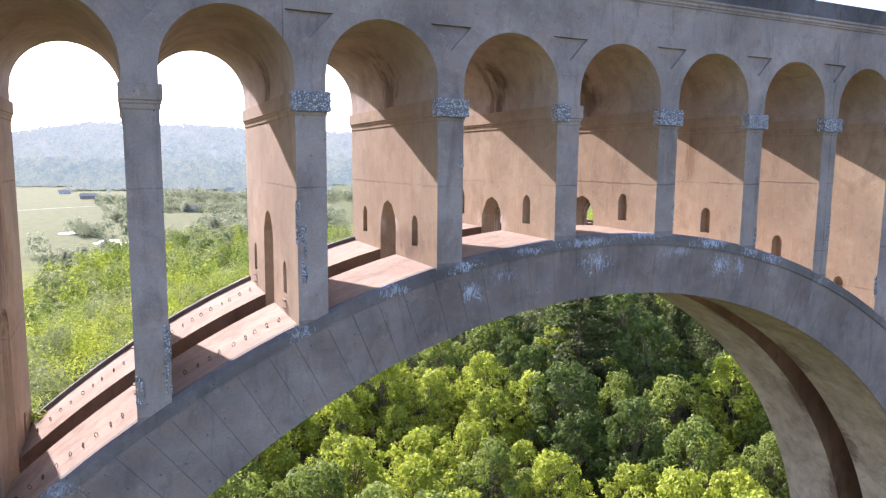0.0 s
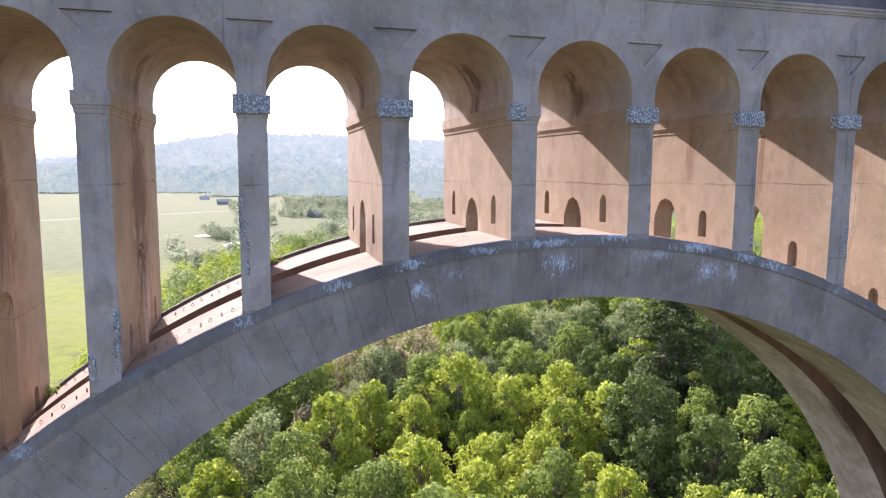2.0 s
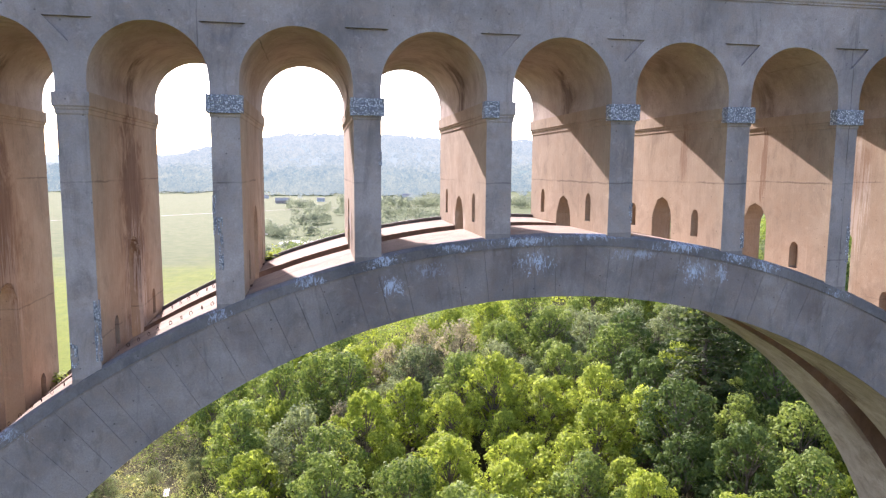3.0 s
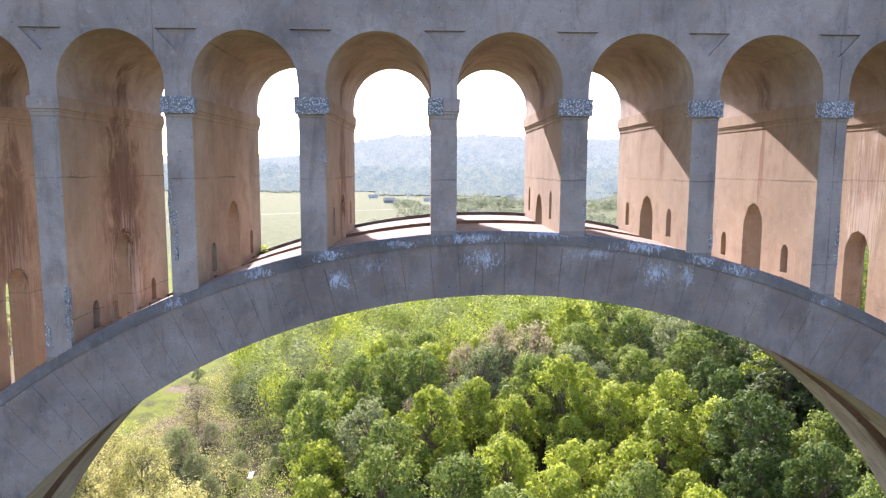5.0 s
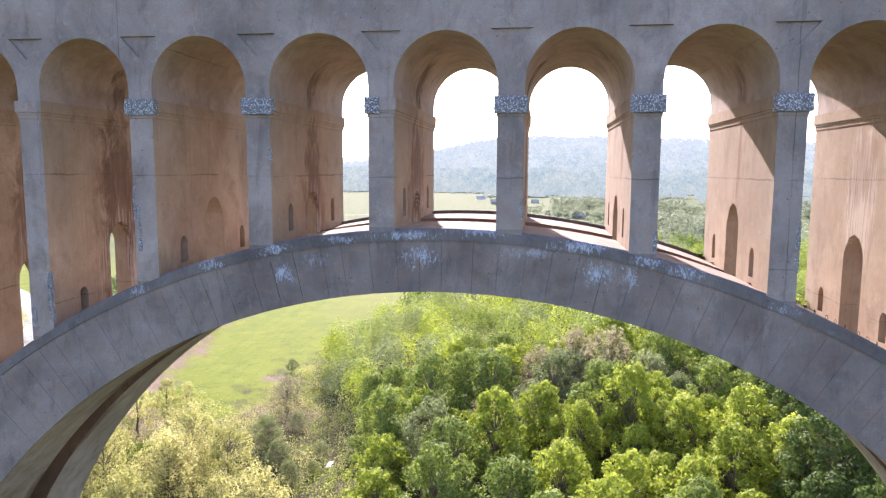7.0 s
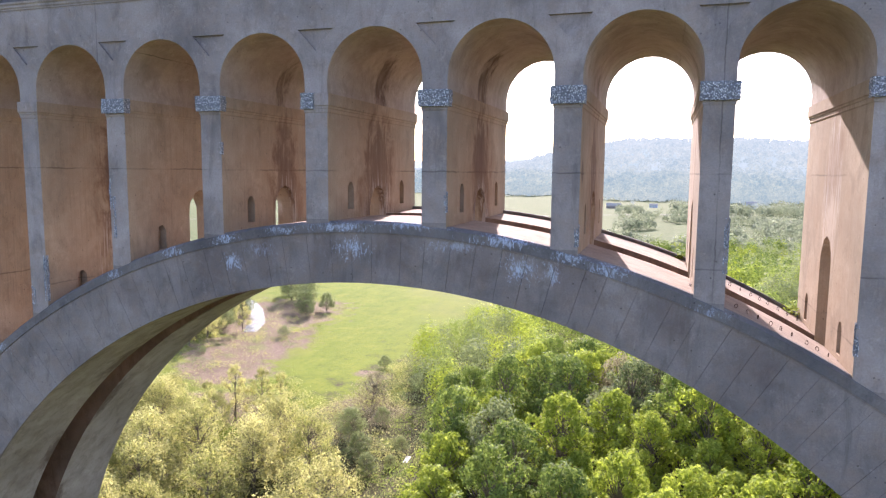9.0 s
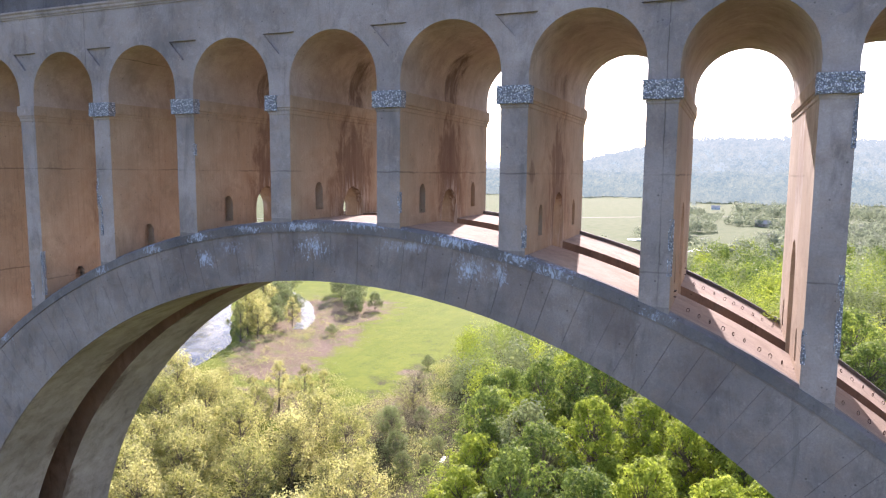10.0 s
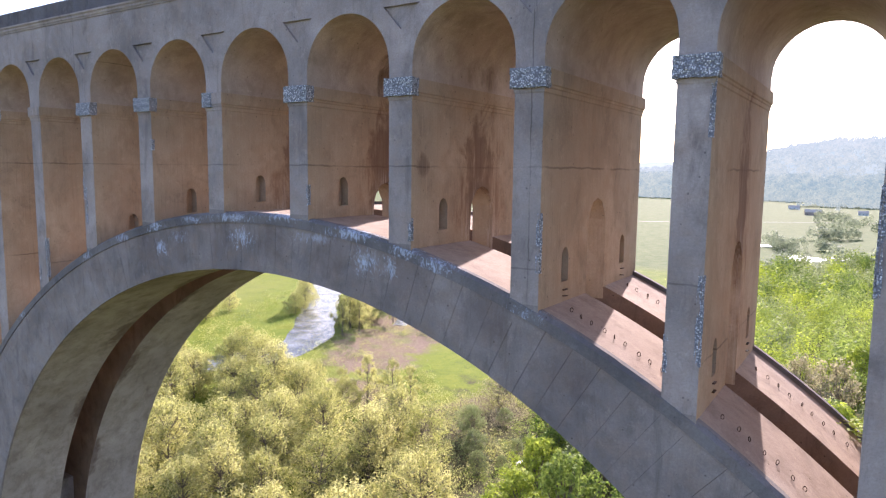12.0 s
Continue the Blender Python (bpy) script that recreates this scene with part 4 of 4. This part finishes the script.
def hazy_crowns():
    """Tree crowns on the far hills, blue haze painted as emission, paler the farther up the hill."""
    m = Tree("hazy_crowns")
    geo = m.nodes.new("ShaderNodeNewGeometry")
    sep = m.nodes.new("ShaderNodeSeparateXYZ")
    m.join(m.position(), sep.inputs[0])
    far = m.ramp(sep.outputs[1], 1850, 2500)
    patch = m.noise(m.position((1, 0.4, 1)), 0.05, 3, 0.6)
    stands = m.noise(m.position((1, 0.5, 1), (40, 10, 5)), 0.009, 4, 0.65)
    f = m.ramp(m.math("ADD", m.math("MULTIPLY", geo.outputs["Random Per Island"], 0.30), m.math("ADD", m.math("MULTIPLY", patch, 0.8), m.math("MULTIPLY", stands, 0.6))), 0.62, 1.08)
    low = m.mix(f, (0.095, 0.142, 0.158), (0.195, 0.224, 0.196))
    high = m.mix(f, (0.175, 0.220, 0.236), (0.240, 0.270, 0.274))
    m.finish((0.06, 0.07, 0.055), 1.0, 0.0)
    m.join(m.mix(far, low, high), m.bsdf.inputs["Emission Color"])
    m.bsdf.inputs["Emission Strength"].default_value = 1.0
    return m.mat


def crowns(name, places, cover, label):
    """Uneven tree crowns of leaf sprays, too far off to count."""
    rnd = random.Random(77)
    verts, faces = [], []
    for x, y, z, r, h in places:
        pts, nrm = [], []
        for _ in range(26):
            d = Vector((rnd.gauss(0, 1), rnd.gauss(-0.4, 0.8), rnd.gauss(0.4, 0.8))).normalized()
            pts.append(Vector((x + d.x * r, y + d.y * r, z + h * (0.4 + 0.6 * d.z))))
            nrm.append(d)
        v, f = leaf_cards(pts, nrm, r * 0.42, rnd, single=True)
        k = len(verts)
        verts += v
        faces += [tuple(i + k for i in q) for q in f]
    me = bpy.data.meshes.new(name)
    me.from_pydata(verts, [], faces)
    me.materials.append(cover)
    return tagged(new(name, me), label, "woods", kind="stuff")


def ridge(name, crest, y_foot, y_crest, y_end, x0, x1, nx, ny, lump, label, cover):
    """A wooded ridge: crest gives its height at each x."""
    verts, faces = [], []
    for r in range(ny + 1):
        y = y_foot + (y_end - y_foot) * r / ny
        k = smoothstep(y_foot, y_crest, y) if y < y_crest else 1 - 0.6 * smoothstep(y_crest, y_end, y)
        for c in range(nx + 1):
            x = x0 + (x1 - x0) * c / nx
            v = Vector((x * 0.03, y * 0.02, 0))
            trees = lump * (0.7 + noise.noise(v * 1.1) + 0.7 * noise.noise(v * 2.9 + Vector((5, 0, 0)))) * smoothstep(0.0, 0.06, k)
            verts.append((x, y + 60 * noise.noise(Vector((x * 0.004, 0, 2))), -67 + (crest(x) + 67) * k + trees))
    for r in range(ny):
        for c in range(nx):
            k = r * (nx + 1) + c
            faces.append((k, k + 1, k + nx + 2, k + nx + 1))
    me = bpy.data.meshes.new(name)
    me.from_pydata(verts, [], faces)
    me.materials.append(cover)
    return tagged(new(name, me), label, "hills", kind="structure")


def crest_near(x):
    line = ((-1500, -30), (-900, -20), (-620, 5), (-470, 14), (-370, 45), (-245, 73), (-90, 99), (130, 96), (420, 90), (720, 84), (1500, 60), (2200, 40))
    for (xa, za), (xb, zb) in zip(line, line[1:]):
        if x <= xb:
            return za + (zb - za) * (x - xa) / (xb - xa) + 7 * noise.noise(Vector((x * 0.006, 0, 4)))
    return 40.0


def crest_far(x):
    return 52 + 22 * noise.noise(Vector((x * 0.0012, 0, 8)))


def crest_low(x):
    return -22 + 20 * noise.noise(Vector((x * 0.004, 0, 6))) + 14 * noise.noise(Vector((x * 0.012, 0, 3)))


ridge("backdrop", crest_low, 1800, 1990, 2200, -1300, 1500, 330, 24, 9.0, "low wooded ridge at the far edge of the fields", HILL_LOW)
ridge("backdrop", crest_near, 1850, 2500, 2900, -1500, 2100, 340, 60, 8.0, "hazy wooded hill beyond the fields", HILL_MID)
ridge("backdrop", crest_far, 2700, 3600, 4300, -3400, 3800, 300, 24, 10.0, "wooded ridge on the horizon with pale blue haze painted in", HILL_FAR)

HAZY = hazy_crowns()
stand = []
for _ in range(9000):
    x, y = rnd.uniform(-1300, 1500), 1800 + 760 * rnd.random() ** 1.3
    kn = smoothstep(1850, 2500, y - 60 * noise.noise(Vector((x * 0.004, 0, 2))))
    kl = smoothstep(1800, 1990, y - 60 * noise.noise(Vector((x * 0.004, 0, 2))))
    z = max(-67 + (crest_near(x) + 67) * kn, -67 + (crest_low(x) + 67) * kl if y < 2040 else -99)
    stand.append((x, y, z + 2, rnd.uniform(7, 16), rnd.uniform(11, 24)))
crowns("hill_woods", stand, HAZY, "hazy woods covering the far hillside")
# leaf colour greyed and paled: distance haze is put into it
HAZE_LEAF = foliage("haze_leaf", (0.17, 0.215, 0.16), (0.29, 0.325, 0.245), 0.55)
belts = []
for _ in range(6000):
    x, y = rnd.uniform(-420, 760), rnd.uniform(440, 1880)
    n = noise.noise(Vector((x * 0.009, y * 0.004, 3)))
    open_field = x < -70 + 0.03 * y or (x < 60 and 500 < y < 720)
    if (open_field and y < 1700) or n < 0.04 or x > 60 + y * 0.5:
        continue
    belts.append((x, y, rnd.uniform(10, 18), rnd.uniform(4.5, 8)))
for _ in range(330):
    belts.append((rnd.uniform(-900, 900), rnd.uniform(1740, 1880), rnd.uniform(20, 34), rnd.uniform(9, 16)))
for x, y, w, n in ((-30, 1560, 70, 26), (40, 1620, 80, 26), (150, 1500, 60, 18), (250, 1560, 90, 30), (-330, 1700, 60, 14)):
    for _ in range(n):
        belts.append((x + rnd.uniform(-w, w), y + rnd.uniform(-w, w) * 0.6, rnd.uniform(20, 34), rnd.uniform(9, 15)))
for x, y, w, n in ((8, 748, 16, 14), (-10, 605, 22, 10), (-30, 625, 12, 5), (-28, 430, 12, 9), (-14, 450, 16, 9), (190, 1290, 25, 12), (20, 900, 40, 12), (80, 885, 34, 26), (120, 860, 30, 20), (60, 1000, 60, 20), (150, 1100, 60, 20)):
    for _ in range(n):
        belts.append((x + rnd.uniform(-w, w), y + rnd.uniform(-w, w), rnd.uniform(7, 15), rnd.uniform(3.5, 6.5)))
woods("far_woods", [p for p in belts if p[1] < 1250][-1100:], HAZE_LEAF, 170, 0.75, "hazy belts of trees among the far fields")
woods("far_woods", [p for p in belts if p[1] >= 1250][-800:], HAZY, 170, 0.8, "tree belts at the foot of the hill with glowing haze painted in")

# ponds as flat slabs; the sky sheen on the water is painted pale
POND = plain("pond_pale", (0.55, 0.55, 0.53), (0.75, 0.75, 0.73), 0.2, 0.5)
for x, y, rx, ry in ((-4, 548, 16, 20), (-42, 628, 7, 8), (20, 566, 8, 10)):
    bm = bmesh.new()
    ring = []
    for k in range(28):
        a = k * 6.2832 / 28
        w = 1 + 0.35 * noise.noise(Vector((math.cos(a) * 1.5 + x, math.sin(a) * 1.5, 1)))
        px, py = x + rx * w * math.cos(a), y + ry * w * math.sin(a)
        ring.append(bm.verts.new((px, py, ground_z(x, y) + 0.35)))
    bm.faces.new(ring)
    ext = bmesh.ops.extrude_face_region(bm, geom=list(bm.faces))
    for v in ext["geom"]:
        if isinstance(v, bmesh.types.BMVert):
            v.co.z -= 1.5
    tidy(bm)
    me = bpy.data.meshes.new("gravel_patch")
    bm.to_mesh(me)
    bm.free()
    me.materials.append(POND)
    tagged(new("gravel_patch", me), "pond in the green field, its sky sheen painted pale", "gravel")


def house(x, y, w, d, h, wall_col, roof_col, label, turn=0):
    thing = new("house")
    tagged(thing, label, "house", group="houses in the far valley")
    bm = bmesh.new()
    box(bm, -w / 2, w / 2, -d / 2, d / 2, -1, h)
    for s in (-1, 1):
        face(bm, [(s * w / 2, -d / 2, h), (s * w / 2, d / 2, h), (s * w / 2, 0, h + d * 0.32)])
    part("wall", bm, wall_col, thing)
    bm = bmesh.new()
    for s in (-1, 1):
        a, b = Vector((0, s * (d / 2 + 0.5), h - 0.3)), Vector((0, 0, h + d * 0.34))
        face(bm, [(-w / 2 - 0.5, a.y, a.z), (w / 2 + 0.5, a.y, a.z), (w / 2 + 0.5, 0, b.z), (-w / 2 - 0.5, 0, b.z)])
        face(bm, [(-w / 2 - 0.5, a.y, a.z + 0.25), (w / 2 + 0.5, a.y, a.z + 0.25), (w / 2 + 0.5, 0, b.z + 0.25), (-w / 2 - 0.5, 0, b.z + 0.25)])
    part("roof", bm, roof_col, thing)
    bm = bmesh.new()
    for k in range(3):
        cx = -w / 2 + w * (k + 0.5) / 3
        box(bm, cx - 0.6, cx + 0.6, -d / 2 - 0.03, -d / 2 + 0.05, 1.0, 2.4)
    part("window", bm, DARK_GLASS, thing)
    thing.location = (x, y, ground_z(x, y))
    thing.rotation_euler = (0, 0, radians(turn))


WHITE_WALL = plain("white_siding", (0.7, 0.7, 0.7), (0.8, 0.8, 0.8), 0.5)
# brown lightened and desaturated to paint the distance haze onto the walls
RED_WALL = plain("brown_siding", (0.34, 0.28, 0.25), (0.42, 0.35, 0.31), 0.5)
BLUE_WALL = plain("blue_siding", (0.42, 0.47, 0.55), (0.5, 0.55, 0.62), 0.5)
GREY_ROOF = plain("grey_roof", (0.48, 0.42, 0.35), (0.58, 0.51, 0.44), 0.5, 0.9)
DARK_GLASS = plain("window_glass", (0.05, 0.06, 0.07), (0.08, 0.09, 0.1), 0.5, 0.2)
house(-50, 1195, 24, 12, 5, RED_WALL, GREY_ROOF, "long farm building with a pale metal roof", 8)
house(77, 866, 20, 10, 4, RED_WALL, GREY_ROOF, "low dark house with a pale roof among trees", -6)
house(-96, 1378, 18, 9, 4, WHITE_WALL, GREY_ROOF, "small white house beside the far field", 12)
house(16, 1250, 14, 9, 4, WHITE_WALL, GREY_ROOF, "small white house with a grey roof", 0)
house(186, 1330, 18, 12, 7, BLUE_WALL, GREY_ROOF, "tall pale blue house in front of dark trees", -10)

# field track
bm = bmesh.new()
for (ax, ay), (bx, by) in (((-700, 560), (-212, 866)), ((-212, 866), (-60, 985)), ((-60, 985), (160, 1120))):
    d = Vector((by - ay, ax - bx)).normalized() * 3.0
    z0, z1 = ground_z(ax, ay) + 0.45, ground_z(bx, by) + 0.45
    face(bm, [(ax - d.x, ay - d.y, z0), (ax + d.x, ay + d.y, z0), (bx + d.x, by + d.y, z1), (bx - d.x, by - d.y, z1)])
tidy(bm)
me = bpy.data.meshes.new("road")
bm.to_mesh(me)
bm.free()
me.materials.append(plain("track_dirt", (0.16, 0.15, 0.12), (0.22, 0.2, 0.16), 0.3))
tagged(new("road", me), "narrow dirt track along the edge of the fields", "road", kind="structure")

# ---- small pieces of the viaduct ----
# iron loops in two rows on the upper faces of the ribs
def iron_loop():
    bm = bmesh.new()
    R, r, n, k = 0.075, 0.014, 10, 4
    grid = [[bm.verts.new(((R + r * math.cos(b * 6.2832 / k)) * 0.7 * math.cos(a * 6.2832 / n), r * math.sin(b * 6.2832 / k), 0.07 + (R + r * math.cos(b * 6.2832 / k)) * math.sin(a * 6.2832 / n))) for b in range(k)] for a in range(n)]
    for a in range(n):
        for b in range(k):
            bm.faces.new((grid[a][b], grid[(a + 1) % n][b], grid[(a + 1) % n][(b + 1) % k], grid[a][(b + 1) % k]))
    tidy(bm)
    return part("iron_loop", bm, IRON, ribs[0], "rusted iron loop set in the concrete")


rnd = random.Random(9)
loop = iron_loop()
loop.location = (1.0, 1.5, top_of_rib(1.0))
for lo, hi in ((0.8, 4.3), (5.8, 9.3), (35.8, 39.3), (40.8, 44.2)):
    n = 9
    for k in range(n):
        for owner, y in ((0, 1.5), (1, 7.65)):
            x = lo + (hi - lo) * (k + 0.5) / n + rnd.uniform(-0.05, 0.05)
            twin(loop, ribs[owner], pose(x, y + rnd.uniform(-0.06, 0.06), top_of_rib(x), 0, rnd.uniform(-14, 14), rnd.uniform(-80, 80)))

# iron stubs under the niches
bm = bmesh.new()
box(bm, 0, 0.09, -0.16, 0.16, -0.015, 0.015)
rung = part("iron_stub", bm, IRON, wall_at[7], "short rusted iron bar")
rung.location = (HALF - 0.01, 2.1, -7.2)
for i, lip in ((7, -6.92), (8, -9.37), (2, -6.92), (1, -9.37)):
    for side in (-1, 1):
        for y in (2.1, 8.07):
            for drop in (0.22, 0.5):
                if (i, side, y, drop) == (7, 1, 2.1, 0.22):
                    continue
                twin(rung, wall_at[i], pose(side * (HALF - 0.01), y + rnd.uniform(-0.05, 0.05), lip - drop, rnd.uniform(-8, 8), 0, 0 if side > 0 else 180))

# broken edges of the pilasters, with bare pebbles
for i, x0, x1, z0, z1 in ((2, -0.36, -0.20, -6.2, -4.3), (2, -0.52, -0.40, -4.9, -3.5), (1, 0.34, 0.53, -9.4, -7.2), (1, -0.50, -0.24, -9.6, -8.7), (7, 0.38, 0.53, -6.4, -4.5), (8, 0.34, 0.52, -8.6, -6.0), (8, 0.40, 0.53, -2.2, -0.6), (9, -0.53, -0.38, -6.2, -3.4), (6, 0.36, 0.52, -5.7, -4.9), (5, 0.40, 0.52, -4.6, -3.8), (3, 0.42, 0.52, -2.4, -1.9), (8, -0.52, -0.40, -8.9, -7.8)):
    rough_block("broken_edge", x0, x1, z0, z1, wall_at[i], i * 7 + 40, 0.004, 0.12)

# weeds in the corners of the far curb
for x, y, s in ((10.7, 9.55, 0.8), (39.2, 9.5, 0.9), (44.2, 9.4, 1.2), (0.75, 9.4, 0.9), (34.2, 9.6, 0.4)):
    pts = [Vector((rnd.gauss(0, 0.25), rnd.gauss(0, 0.2), abs(rnd.gauss(0.2, 0.2)))) * s for _ in range(110)]
    v, f = leaf_cards(pts, [Vector((0, 0, 1))] * len(pts), 0.09, rnd)
    me = bpy.data.meshes.new("weed")
    me.from_pydata(v, [], f)
    me.materials.append(LEAF_LIME)
    ob = new("weed", me)
    ob.location = (x, y, top_of_rib(x) + 0.02)
    tagged(ob, "yellow-green weed tuft rooted on the concrete rib", "weed", kind="stuff")

# voussoirs of the near rib
edges_at = [math.pi * (k + (rnd.uniform(-0.16, 0.16) if 0 < k < N_VOUS else 0)) / N_VOUS for k in range(N_VOUS + 1)]
for k, (a, b) in enumerate(zip(edges_at, edges_at[1:])):
    quad = []
    for th in (a, b):
        (ix, iz), (ox, oz) = rib_points(th)
        far = math.hypot(ox - ix, oz - iz)
        cut = max(0.3, far - (COPE - 0.02) / max(0.35, math.cos(math.atan2(abs(ox - MIDX), oz - Z_OUT) - abs(math.pi / 2 - th))))
        d = Vector(((ox - ix) / far, (oz - iz) / far))
        quad.append((Vector((ix, iz)), Vector((ix, iz)) + d * cut))
    ring = [quad[0][0], quad[0][1], quad[1][1], quad[1][0]]
    mid = sum(ring, Vector((0, 0))) / 4
    gap = 0.0005 + 0.0035 * rnd.random()
    bm = bmesh.new()
    out = rnd.uniform(-0.004, 0.004)
    loops = []
    for y, g in ((0.11, gap), (0.02 + out, gap), (out, gap + 0.0045)):
        row = []
        for n, p in enumerate(ring):
            side = (ring[3] - ring[0] if n in (0, 1) else ring[0] - ring[3]).normalized()
            q = p + side * g
            row.append(bm.verts.new((q.x, y, q.y)))
        loops.append(row)
    for lo, hi in zip(loops, loops[1:]):
        for n in range(4):
            bm.faces.new((lo[n], lo[(n + 1) % 4], hi[(n + 1) % 4], hi[n]))
    bm.faces.new(loops[-1])
    bmesh.ops.recalc_face_normals(bm, faces=bm.faces)
    part("voussoir", bm, RING, ribs[0])
